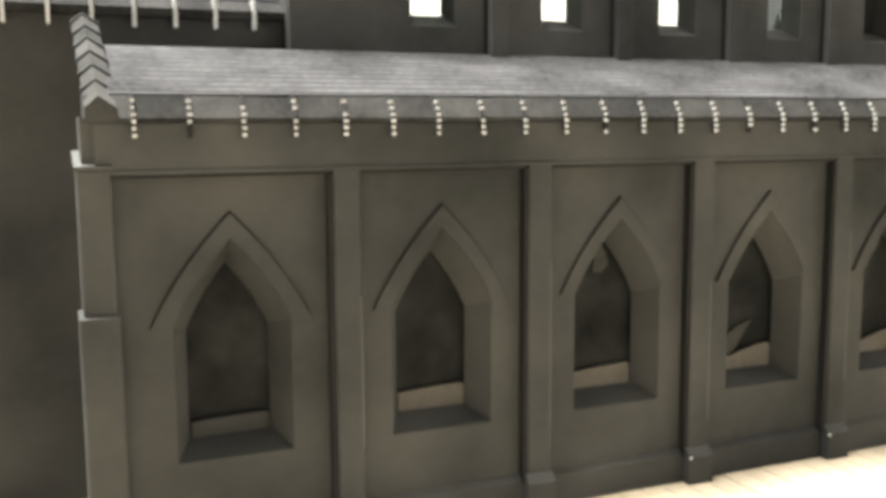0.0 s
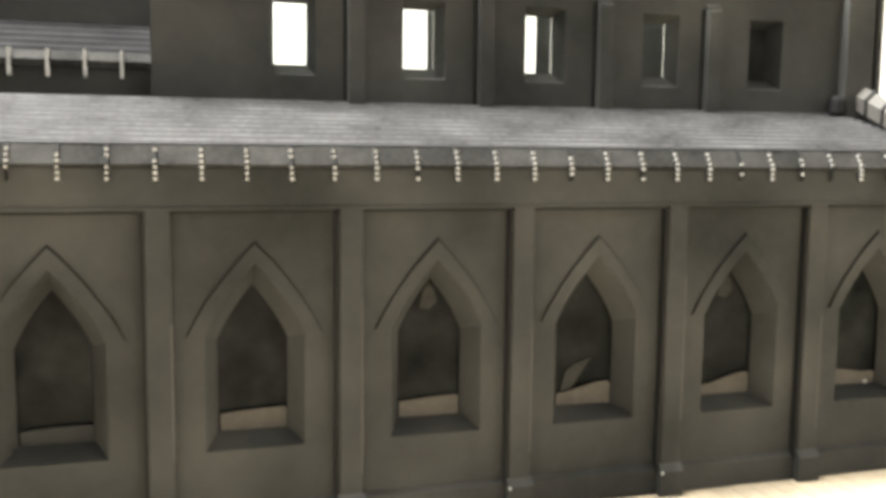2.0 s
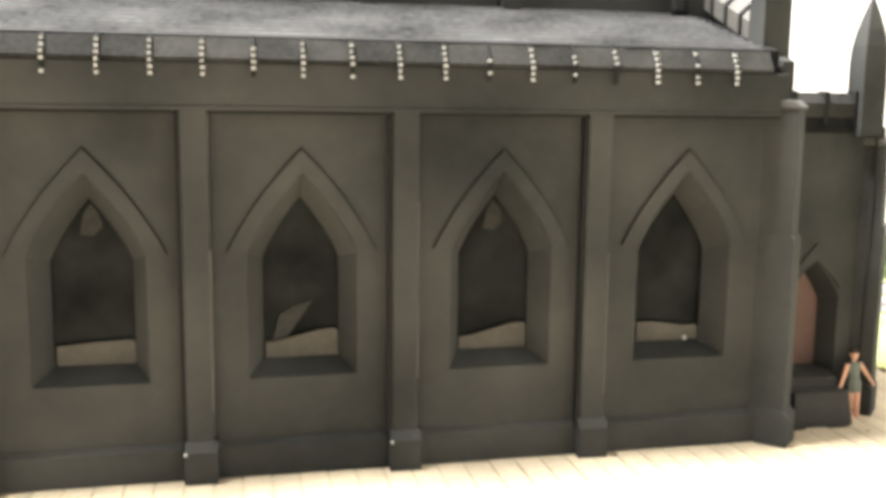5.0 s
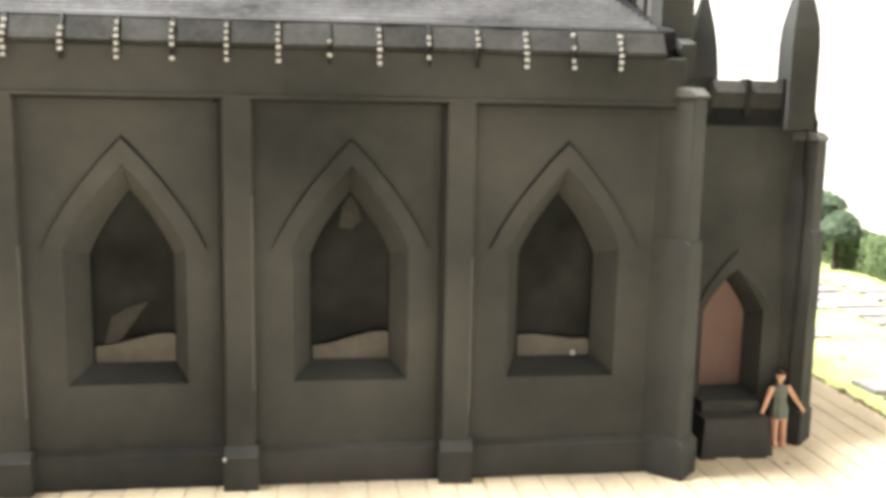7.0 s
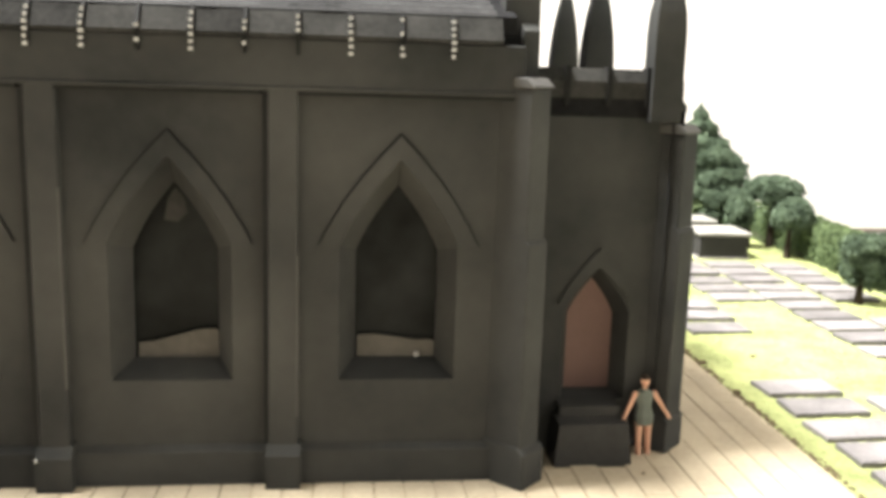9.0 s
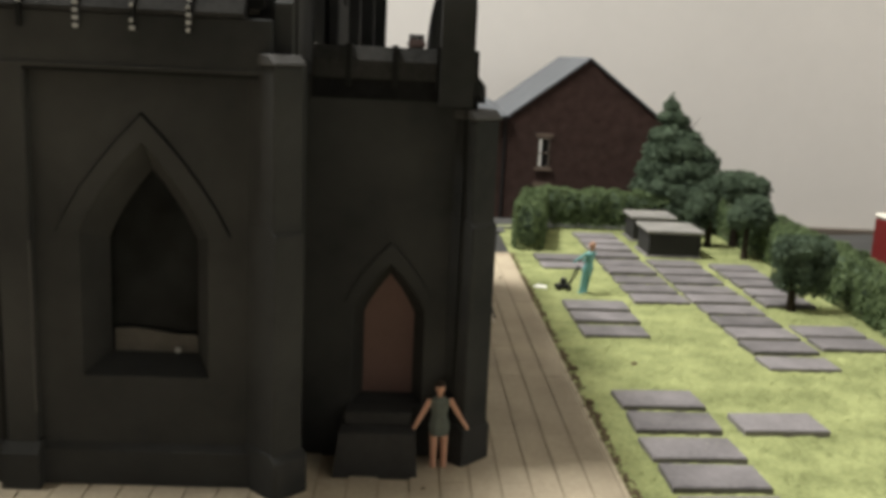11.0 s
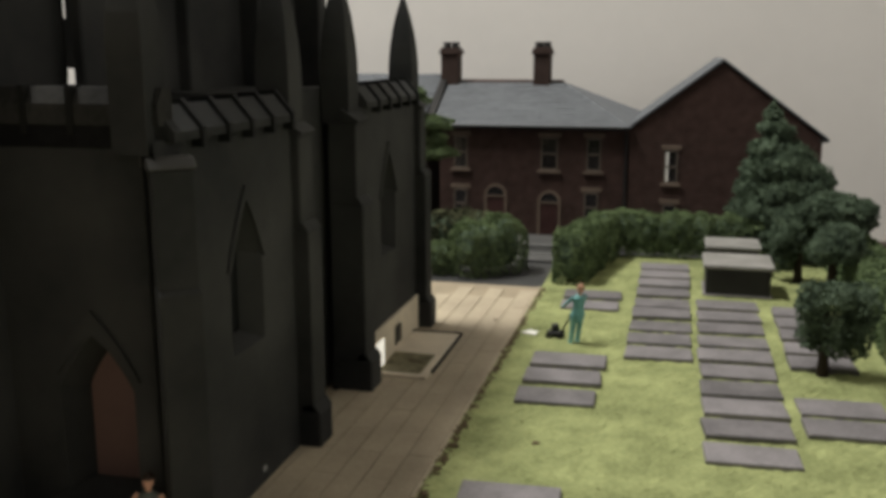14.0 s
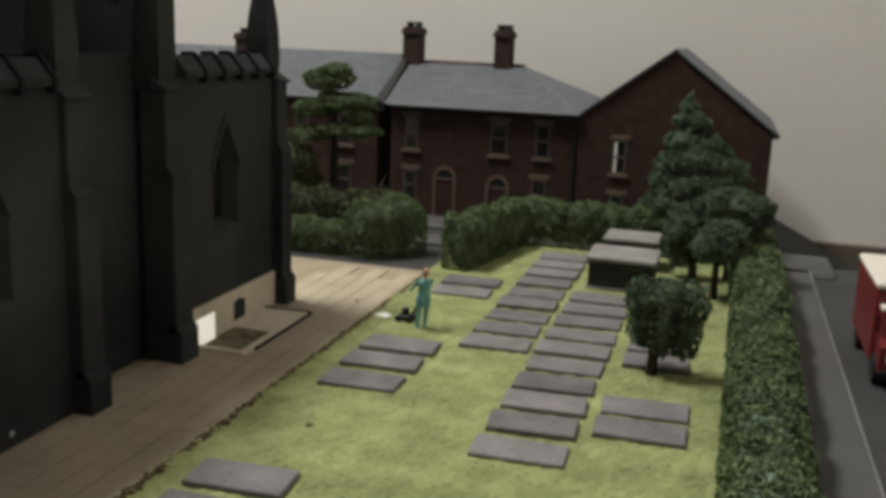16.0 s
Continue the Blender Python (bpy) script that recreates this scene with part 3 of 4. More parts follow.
def diagonal(fx, fy, wide, top, foot=0.26):
    """A buttress set cornerwise; (fx, fy) is the middle of its upper end face."""
    d, s = Vector((0.7071, -0.7071, 0)), Vector((0.7071, 0.7071, 0))
    f = Vector((fx, fy, 0))

    def block(out, half, z0, z1, slope=0.0):
        b = bmesh.new()
        loop = [f - d * 1.7 + Vector((0, 0, z0)), f + d * out + Vector((0, 0, z0)), f + d * out + Vector((0, 0, z1)), f + d * (out - 0.22) + Vector((0, 0, z1 + slope)), f - d * 1.7 + Vector((0, 0, z1 + slope))]
        prism(b, [p - s * half for p in loop], s * (2 * half))
        bmesh.ops.recalc_face_normals(b, faces=b.faces)
        bmesh.ops.bevel(b, geom=list(b.edges), offset=0.03, segments=1, affect="EDGES", profile=0.5)
        return b

    whole = part("buttress", block(0.1, wide * 0.5, 1.0, 6.5, 0.2), STONE, church)
    part("buttress_base", block(foot, wide * 0.5 + 0.07, 0.0, 1.0, 0.18), STONE, whole)
    part("upper_stage", block(0.0, wide * 0.5 - 0.02, 6.5, top, 0.0), STONE, whole)
    part("cap", block(0.07, wide * 0.5 + 0.03, top, top + 0.06, 0.2), SCUFF_SHEEN, whole, "pale worn cap")
    return whole


# porch bay and its door
EX, PW = 42.35, 25.35
part("corner_pier", one(37.2, 38.1, 23.36, 25.9, 0, 10.5, 0.03), STONE, church)
diagonal(37.93, 22.95, 0.86, 10.35)
pinnacle(37.55, 24.42, 0.45, 10.3, 13.6, 15.7)
dc = 40.32
DO = arch(0.95, 1.5, 4.1, 5.4)
DI = arch(0.68, 1.6, 3.9, 4.95)
dp = south(dc, PW)
part("porch_wall", holed_wall((38.1 - dc, EX - dc, 0, 10.15), [DO], dp, 0.4), STONE, church)
dw = part("door_arch", reveal(bmesh.new(), DO, DI, dp, 0, 0.75), STONE, church)
part("hood_mould", hood(dp, (1.15, 5.95), (0.95, 5.4), 0.09, 4.35), STONE, church)
b = bmesh.new()
prism(b, [(dc + u * 1.3, PW + 0.78, z) for u, z in arch(0.68, 1.4, 3.9, 5.2)], (0, 0.1, 0))
part("door", b, DOORPAINT, dw, "plain brown door")
part("porch_band", prism(bmesh.new(), [(38.2, PW - 0.1, 10.1), (38.2, PW - 0.1, 10.55), (38.2, PW + 0.1, 10.9), (38.2, PW + 0.5, 10.9), (38.2, PW + 0.5, 10.1)], (EX - 38.2, 0, 0)), STONE_PALE, church)
for x in (39.1, 40.25, 41.35):
    part("coping_rib", one(x - 0.07, x + 0.07, PW - 0.15, PW + 0.3, 9.9, 10.95), STONE_DARK, church)
b = bmesh.new()
prism(b, [(39.0, 24.0, 0), (41.2, 24.0, 0), (41.1, 24.2, 1.15), (39.15, 24.2, 1.15)], (0, 1.1, 0))
box(b, 39.25, 41.0, 24.75, 25.4, 1.15, 1.5, 0.02)
part("door_step", b, STEP, church)
part("corner_pier", one(42.0, 42.38, 25.32, 26.0, 0, 9.5, 0.03), STONE, church)
diagonal(42.65, 25.2, 0.95, 9.2, 0.16)
pinnacle(41.8, 25.4, 0.42, 9.5, 11.9, 14.0)

# east end: two gabled aisle ends with the tall nave end between and behind
LO = arch(0.95, 4.1, 6.4, 8.0)
LI = arch(0.62, 4.35, 6.5, 7.7)
for y0, y1, c in ((25.0, 32.4, 29.1), (38.0, 45.4, 41.4)):
    pl = east(c, EX)
    part("east_wall", holed_wall((y0 - c, y1 - c, 0, 9.8), [LO], pl, 0.3), STONE, church)
    w = part("lancet_window", reveal(bmesh.new(), LO, LI, pl, 0, 0.6), STONE, church)
    part("hood_mould", hood(pl, (1.12, 8.35), (0.95, 8.0), 0.07, 6.3), STONE, church)
    b = bmesh.new()
    prism(b, [pl(u * 1.35, z, 0.63) for u, z in arch(0.62, 4.1, 6.5, 8.2)], (-0.05, 0, 0))
    part("pane", b, WINDOWDARK, w)
    n = 5
    for k in range(n):
        a = y0 + 0.5 + (y1 - y0 - 1.0) * k / n
        e = y0 + 0.5 + (y1 - y0 - 1.0) * (k + 1) / n
        part("coping_block", prism(bmesh.new(), [(EX + 0.22, a, 9.75), (EX + 0.22, a, 9.95), (EX - 0.25, a, 10.5), (EX - 0.9, a, 10.45), (EX - 0.9, a, 9.75)], (0, e - a - 0.16, 0)), STONE, church)
        part("coping_rib", prism(bmesh.new(), [(EX + 0.3, e - 0.16, 9.55), (EX + 0.3, e - 0.16, 10.0), (EX - 0.22, e - 0.16, 10.62), (EX - 0.7, e - 0.16, 10.6), (EX - 0.7, e - 0.16, 9.55)], (0, 0.16, 0)), STONE_DARK, church)
    part("aisle_end_roof", one(38.2, EX - 0.6, y0 + 0.3, y1, 9.6, 10.2), LEAD, church)
    part("aisle_end_core", one(38.2, EX - 0.8, y0 + 1.2, y1, 0, 9.6), STONE_DARK, church)
for y0, y1 in ((32.2, 33.2), (37.1, 38.2), (45.2, 46.1)):
    buttress(41.6, 42.6, y0, y1, 9.35, "x")
for y in (32.7, 37.7, 45.4):
    bullet(41.85, y, 0.5, 9.3, 14.3 if y < 40 else 13.9)
part("nave_end_low", one(38.4, 41.3, 32.3, 38.1, 0, 10.5, 0.03), STONE, church)
LT = arch(0.8, 12.1, 15.5, 17.5)
ec = east(31.0, 38.6)
part("nave_end_wall", holed_wall((28.5 - 31.0, 42.3 - 31.0, 9.6, 19.7), [LT, shift(LT, 8.7)], ec, 0.4), STONE, church)
for d in (0, 8.7):
    w = part("tall_lancet", reveal(bmesh.new(), shift(LT, d), shift(arch(0.52, 12.4, 15.4, 17.0), d), ec, 0, 0.7), STONE, church)
    b = bmesh.new()
    prism(b, [ec(u + d, z, 0.71) for u, z in arch(0.52, 12.4, 15.4, 17.0)], (-0.05, 0, 0))
    part("pane", b, WINDOWDARK, w)
for y in (28.3, 33.0, 37.2, 41.9):
    part("nave_buttress", one(38.3, 38.62 + 0.07 * (y - 28.3), y, y + 0.75, 9.6, 20.2, 0.05), STONE, church)

part("paint_fleck", one(EX - 0.02, EX + 0.05, 29.57, 29.73, 0.38, 0.54, 0.03), TIP, church, "fleck of white paint")
# cellar strip and light well at the foot of the far end wall
cel = part("cellar_band", one(EX + 0.03, EX + 0.12, 38.3, 45.2, 0.0, 1.5), CELLAR, church, "cream rendered band at the foot of the wall")
part("cellar_door", one(EX + 0.12, EX + 0.17, 38.9, 40.15, 0.03, 1.05), LIT, church, "brightly lit cellar opening")
b = bmesh.new()
prism(b, [(EX + 0.125, 42.1 + u, z) for u, z in arch(0.42, 0.3, 1.0, 1.1)], (0.03, 0, 0))
part("cellar_window", b, BLACK, church)
well = thing("light_well", "low stone kerb round a sunken cellar light well", "light well")
for r in ((42.5, 44.5, 38.7, 39.0), (42.5, 44.5, 43.9, 44.2), (44.2, 44.5, 39.0, 43.9)):
    part("kerb", one(*r, 0.0, 0.17, 0.03), CELLAR, well)
part("pit", one(42.5, 44.2, 39.0, 41.6, 0.02, 0.06), PITFLOOR, well, "mossy olive pit floor")
part("pit_slope", prism(bmesh.new(), [(42.5, 41.6, 0.05), (42.5, 43.9, 0.05), (42.5, 43.9, 0.16)], (1.7, 0, 0)), CELLAR, well)
part("dark_lip", one(42.5, 44.6, 44.2, 44.32, 0.0, 0.2), STONE_DARK, well)
part("dark_lip", one(44.5, 44.6, 39.5, 44.2, 0.0, 0.15), STONE_DARK, well)


# ---- houses ----
HY, HB = 72.0, -1.54


def sash(parent, x0, x1, z0, z1, y=HY, arched=False):
    w = part("window", one(x0, x1, y - 0.02, y + 0.05, z0, z1), HOUSEPANE, parent)
    t = 0.11
    b = bmesh.new()
    for q in ((x0, x0 + t, z0, z1), (x1 - t, x1, z0, z1), (x0, x1, z0, z0 + t), (x0, x1, z1 - t, z1), (x0, x1, (z0 + z1) / 2 - t / 2, (z0 + z1) / 2 + t / 2)):
        box(b, q[0], q[1], y - 0.07, y - 0.02, q[2], q[3])
    part("frame", b, SASH, w)
    part("sill", one(x0 - 0.2, x1 + 0.2, y - 0.2, y, z0 - 0.22, z0, 0.02), LINTEL, w)
    part("lintel", one(x0 - 0.2, x1 + 0.2, y - 0.08, y, z1, z1 + 0.32, 0.02), LINTEL, w)
    return w


def fan_door(parent, c, top, y=HY):
    w = 0.62
    d = part("door", one(c - w, c + w, y - 0.03, y + 0.05, HB + 0.2, top - 0.85), HOUSEDOOR, parent)
    for q in (-1, 1):
        for z in (0.5, 1.5):
            part("panel", one(c + q * 0.3 - 0.2, c + q * 0.3 + 0.2, y - 0.06, y - 0.03, HB + z, HB + z + 0.8), HOUSEDOOR, d)
    b = bmesh.new()
    fan = [(c + w * math.cos(math.pi * k / 10), y - 0.03, top - 0.75 + w * math.sin(math.pi * k / 10)) for k in range(11)]
    prism(b, fan, (0, 0.06, 0))
    part("fanlight", b, HOUSEPANE, d)
    b = bmesh.new()
    for k in range(10):
        a0, a1 = math.pi * k / 10, math.pi * (k + 1) / 10
        prism(b, [(c + r * math.cos(a), y - 0.09, top - 0.75 + r * math.sin(a)) for r, a in ((w, a0), (w + 0.2, a0), (w + 0.2, a1), (w, a1))], (0, 0.12, 0))
    for q in (-1, 1):
        box(b, c + q * (w + 0.1) - 0.1, c + q * (w + 0.1) + 0.1, y - 0.09, y, HB, top - 0.75)
    box(b, c - w, c + w, y - 0.09, y, top - 0.87, top - 0.75)
    part("door_surround", b, LINTEL, d)
    part("doorstep", one(c - 0.8, c + 0.8, y - 0.5, y, HB, HB + 0.2, 0.03), LINTEL, d)


def chimney(parent, x0, x1, y, z0, z1, pots):
    s = part("chimney", one(x0, x1, y - 0.7, y + 0.7, z0, z1 - 0.5, 0.02), BRICK_LIGHT, parent)
    b = one(x0 - 0.12, x1 + 0.12, y - 0.82, y + 0.82, z1 - 0.5, z1 - 0.2, 0.03)
    box(b, x0 - 0.03, x1 + 0.03, y - 0.75, y + 0.75, z1 - 0.2, z1, 0.03)
    part("cap", b, BRICK_LIGHT, s)
    for k in range(pots):
        x = x0 + (x1 - x0) * (k + 0.5) / pots
        part("pot", taper(bmesh.new(), x, y, [(z1, 0.29, 0.29), (z1 + 0.25, 0.26, 0.26), (z1 + 0.3, 0.3, 0.3), (z1 + 0.4, 0.28, 0.28)], 8, 0), BLACK, s)


def courses(parent, x0, x1, z0, z1, y, seed):
    """Picked-out bricks, a few of each course standing slightly proud."""
    rq = random.Random(seed)
    b = bmesh.new()
    z = z0
    while z < z1:
        x = x0 + rq.uniform(0, 0.5)
        while x < x1 - 0.3:
            if rq.random() < 0.5:
                box(b, x, x + 0.26, y - 0.012, y, z, z + 0.075)
            x += rq.uniform(0.3, 0.75)
        z += 0.105
    tagged(part("brickwork", b, BRICK_LIGHT, parent), kind="stuff")


def slates(parent, a, b_, c, d, rows, seed):
    """Overlapping slate courses between the eaves a-b and the ridge d-c."""
    rq = random.Random(seed)
    b = bmesh.new()
    a, b_, c, d = (Vector(p) for p in (a, b_, c, d))
    up = (b_ - a).cross(d - a).normalized()
    for r in range(rows):
        f0, f1 = r / rows, (r + 1.12) / rows
        l0, r0 = a.lerp(d, f0), b_.lerp(c, f0)
        l1, r1 = a.lerp(d, min(f1, 1)), b_.lerp(c, min(f1, 1))
        n = max(4, int((r0 - l0).length / 0.55))
        off = 0.5 * (r % 2)
        for k in range(n):
            g0, g1 = (k + 0.02 + off) / (n + 0.5), (k + 0.98 + off) / (n + 0.5)
            if g1 > 1:
                continue
            h = rq.uniform(0.03, 0.06)
            vs = [b.verts.new(p) for p in (l0.lerp(r0, g0) + up * h, l0.lerp(r0, g1) + up * h, l1.lerp(r1, g1) + up * 0.005, l1.lerp(r1, g0) + up * 0.005)]
            b.faces.new(vs)
            lo = [b.verts.new(p) for p in (l0.lerp(r0, g0), l0.lerp(r0, g1))]
            b.faces.new((vs[0], lo[0], lo[1], vs[1]))
    tagged(part("slating", b, SLATE, parent), kind="stuff")


terrace = thing("brick_house", "dark red brick terraced house with slate hipped roof", "house", "brick houses")
part("wall", one(37.0, 50.0, HY, HY + 10, HB, 6.8), BRICK, terrace)
courses(terrace, 37.0, 50.0, HB, 6.5, HY, 1)
rf = part("roof", prism(bmesh.new(), [(36.9, HY - 0.4, 6.75), (36.9, 78.7, 9.5), (36.9, 84, 7.2), (36.9, 84, 6.75)], (0.3, 0, 0)), SLATE, terrace)
b = bmesh.new()
v = [b.verts.new(p) for p in ((36.2, HY - 0.4, 6.75), (50.2, HY - 0.4, 6.75), (44.8, 78.7, 9.5), (35.8, 78.7, 9.5), (50.4, 75.6, 6.72), (35.8, 83.9, 7.2), (50.6, 83.9, 7.0))]
b.faces.new((v[0], v[1], v[2], v[3]))
b.faces.new((v[1], v[4], v[2]))
b.faces.new((v[3], v[2], v[6], v[5]))
b.faces.new((v[2], v[4], v[6]))
part("roof_slope", b, SLATE, rf)
slates(rf, (36.2, HY - 0.4, 6.75), (50.2, HY - 0.4, 6.75), (44.8, 78.7, 9.5), (35.8, 78.7, 9.5), 16, 2)
part("gutter", one(36.9, 50.1, HY - 0.6, HY - 0.3, 6.58, 6.8, 0.05), BLACK, terrace)
part("ridge", prism(bmesh.new(), [(35.8, 78.5, 9.45), (35.8, 78.7, 9.65), (35.8, 78.9, 9.45)], (9.0, 0, 0)), BRICK, rf)
part("verge_wall", prism(bmesh.new(), [(36.0, HY - 0.4, 6.2), (36.0, HY - 0.4, 6.9), (35.5, 78.7, 9.95), (35.5, 78.7, 9.2)], (0.5, 0, 0)), BLACK, terrace, "black roof verge")
for x0, x1 in ((38.0, 39.0), (44.1, 45.3), (47.2, 48.2)):
    sash(terrace, x0, x1, 3.75, 6.0)
for x0, x1 in ((38.0, 39.0), (47.1, 48.1)):
    sash(terrace, x0, x1, 0.2, 2.3)
fan_door(terrace, 41.0, 2.65)
fan_door(terrace, 44.75, 2.3)
part("downpipe", taper(bmesh.new(), 49.85, HY - 0.15, [(HB, 0.09, 0.09), (6.4, 0.09, 0.09)], 8, 0), BLACK, terrace)
chimney(terrace, 35.6, 36.9, 78.7, 8.8, 12.0, 2)
chimney(terrace, 42.6, 43.8, 78.7, 8.9, 12.0, 2)

gable = thing("brick_house", "dark red brick house end with a tall gable", "house", "brick houses")
part("wall", prism(bmesh.new(), [(50.02, HY - 0.1, HB), (62.1, HY - 0.1, HB), (62.1, HY - 0.1, 6.3), (55.8, HY - 0.1, 11.0), (50.02, HY - 0.1, 6.6)], (0, 15.0, 0)), BRICK, gable)
courses(gable, 50.1, 62.0, HB, 6.3, HY - 0.1, 5)
grf = part("roof", prism(bmesh.new(), [(49.7, HY - 0.3, 6.5), (55.8, HY - 0.3, 11.1), (62.5, HY - 0.3, 6.1), (62.5, HY - 0.3, 6.22), (55.8, HY - 0.3, 11.24), (49.7, HY - 0.3, 6.64)], (0, 15.4, 0)), SLATE, gable)
part("eaves_board", one(61.9, 62.45, HY - 0.25, HY + 14, 6.0, 6.2), BLACK, grf)
gw = sash(gable, 52.35, 53.25, 3.1, 5.3, HY - 0.1)
part("blind", one(52.46, 52.62, HY - 0.16, HY - 0.13, 3.2, 5.2), FRAME, gw, "pale upright strip at the left of the window")
sash(gable, 52.35, 53.25, -0.3, 1.7, HY - 0.1)

left = thing("brick_house", "dark red brick terraced house behind trees", "house", "brick houses")
part("wall", one(14.0, 35.6, 73.0, 83.5, HB, 6.9), BRICK, left)
lrf = part("roof", prism(bmesh.new(), [(14, 72.6, 6.8), (14, 79.0, 10.0), (14, 83.8, 7.5), (14, 83.8, 6.8)], (21.5, 0, 0)), SLATE, left)
slates(lrf, (14, 72.6, 6.85), (35.4, 72.6, 6.85), (35.4, 79.0, 10.05), (14, 79.0, 10.05), 16, 7)
courses(left, 20.0, 35.5, HB, 6.8, 73.0, 9)
for x0, x1 in ((25.2, 26.3), (29.2, 30.3), (32.6, 33.7)):
    sash(left, x0, x1, 3.6, 5.8, 73.0)
    sash(left, x0, x1, 0.0, 2.2, 73.0)
chimney(left, 21.5, 23.1, 79.0, 9.2, 11.1, 2)


for house in (terrace, gable, left):
    house.scale = (1.177, 1.177, 1.177)
    house.location = Vector((54.6, 8.0, 11.8)) * S * (1 - 1.177)


# ---- churchyard slabs and tombs ----
rs = random.Random(11)


def grave_slab(x0, x1, y, depth=1.42):
    t = thing("grave_slab", "dark weathered slate grave slab lying in the grass", "grave slab", "grave slabs", (0.5 * (x0 + x1), y, 0.0))
    w = (x1 - x0) / 2
    b = bmesh.new()
    j = lambda: rs.uniform(-0.05, 0.05)
    lo = [(-w + j(), -depth / 2 + j()), (w + j(), -depth / 2 + j()), (w + j(), depth / 2 + j()), (-w + j(), depth / 2 + j())]
    h = 0.19 + rs.uniform(-0.04, 0.04)
    prism(b, [(p[0], p[1], 0) for p in lo], (0, 0, h))
    top = [e for e in b.edges if all(v.co.z > 0.1 for v in e.verts)]
    bmesh.ops.bevel(b, geom=top, offset=0.035, segments=1, affect="EDGES", profile=0.5)
    part("slab", b, SLAB, t)
    t.rotation_euler = (0, 0, math.radians(rs.uniform(-1.2, 1.2) + 2.0))
    return t


for y in (30.15, 28.2, 26.25, 24.3, 22.4):
    t = grave_slab(47.72, 50.38, y)
    if y == 26.25:
        top = max(v.co.z for v in t.children[0].data.vertices) / S
        for u, w, d in ((0.3, -0.2, 0.12), (0.5, 0.15, 0.2), (0.66, -0.1, 0.1), (0.78, 0.2, 0.16), (0.42, 0.35, 0.08)):
            part("pale_fleck", one(u, u + 0.05, w, w + d, top - 0.03, top + 0.006), TOMBTOP, t, "pale fleck on the slab")
for y in (41.9, 40.0, 38.0):
    grave_slab(47.95, 50.65, y)
for y in (50.3, 52.3):
    grave_slab(47.95, 50.65, y)
grave_slab(51.0, 53.6, 28.3)
for k in range(9):
    grave_slab(51.3, 53.85, 43.6 + 1.95 * k)
for k in range(10):
    grave_slab(54.1, 56.8, 34.45 + 1.9 * k)
for k in range(5):
    grave_slab(57.4, 59.7, 43.6 + 1.85 * k)
for y in (37.1, 39.0):
    grave_slab(57.2, 59.9, y)


def chest_tomb(x0, x1, y0, y1, h):
    t = thing("chest_tomb", "dark stone chest tomb with a pale flat lid", "tomb", "chest tombs")
    part("base", one(x0 - 0.12, x1 + 0.12, y0 - 0.12, y1 + 0.12, 0.0, 0.14, 0.03), SLAB, t)
    part("chest", one(x0, x1, y0, y1, 0.14, h, 0.03), CHEST, t)
    for f in (0.0, 1.0):
        x = x0 + (x1 - x0 - 0.2) * f
        part("corner_post", one(x, x + 0.2, y0 - 0.05, y0, 0.14, h, 0.02), CHEST, t)
    part("lid", one(x0 - 0.15, x1 + 0.15, y0 - 0.2, y1 + 0.2, h, h + 0.22, 0.06), TOMBTOP, t, "pale grey flat lid")


chest_tomb(54.55, 57.55, 53.7, 56.3, 1.4)
chest_tomb(54.75, 57.3, 58.4, 60.6, 1.4)


# ---- hedges, trees ----
def hedge(pts, width, height, label, n=900, size=0.2, mat=None, seed=0):
    """A clipped hedge along a line of points: a lumpy core and many small leaf tufts."""
    rq = random.Random(seed)
    t = thing("hedge", label, "hedge", "hedges", (pts[0][0], pts[0][1], 0))
    o = Vector((pts[0][0], pts[0][1], 0))
    bc, bl = bmesh.new(), bmesh.new()
    for (xa, ya), (xb, yb) in zip(pts, pts[1:]):
        a, e = Vector((xa, ya, 0)), Vector((xb, yb, 0))
        ln = (e - a).length
        k = max(2, int(ln / 0.9))
        side = Vector((-(e - a).y, (e - a).x, 0)).normalized()
        for i in range(k + 1):
            c = a.lerp(e, i / k)
            hh = height * (1 + 0.14 * noise.noise(c * 0.9))
            core(bc, c - o + Vector((0, 0, hh * 0.5)), (max(0.75, width * 0.44), max(0.75, width * 0.44), hh * 0.5), c.x + c.y)
        m = int(n * ln)
        out = []
        for _ in range(m):
            end = width * 0.62 / ln
            f = rq.uniform(-end, 1 + end)
            c = a.lerp(e, f)
            over = max(0.0, -f, f - 1) / end
            rim = math.sqrt(max(0.0, 1 - over * over))
            hh = height * (1 + 0.16 * noise.noise(c * 0.9) + 0.06 * noise.noise(c * 3.1)) * (0.55 + 0.45 * rim)
            ww = width * (1 + 0.16 * noise.noise(c * 1.1 + Vector((5, 0, 0)))) / 2 * rim
            per = rq.uniform(0, 2 * hh + 2 * ww)
            if per < hh:
                cx, cz, dr = -ww, per, -side
            elif per < hh + 2 * ww:
                cx, cz, dr = per - hh - ww, hh, Vector((0, 0, 1))
            else:
                cx, cz, dr = ww, per - hh - 2 * ww, side
            edge = max(0.0, (abs(cx) / max(ww, 0.01)) ** 4 * (cz / hh) ** 6)
            cz -= 0.22 * edge
            cx *= 1 - 0.12 * edge
            cx += 0.14 * noise.noise(Vector((c.x, c.y, cz)) * 2.2)
            cz += 0.16 * noise.noise(Vector((c.x + cx, c.y, 7.0)) * 1.7)
            out.append((c - o + side * cx + Vector((0, 0, max(0.05, cz))), dr))
        leaves(bl, out, size, rq)
    part("core", bc, LEAF_DARK, t)
    part("foliage", bl, mat or LEAF, t)
    return t


hedge([(61.9, 24), (62.0, 40), (62.2, 52), (62.0, 61.5)], 2.0, 2.3, "long clipped green foam hedge beside the road", 1100, 0.095, LEAF, 1)
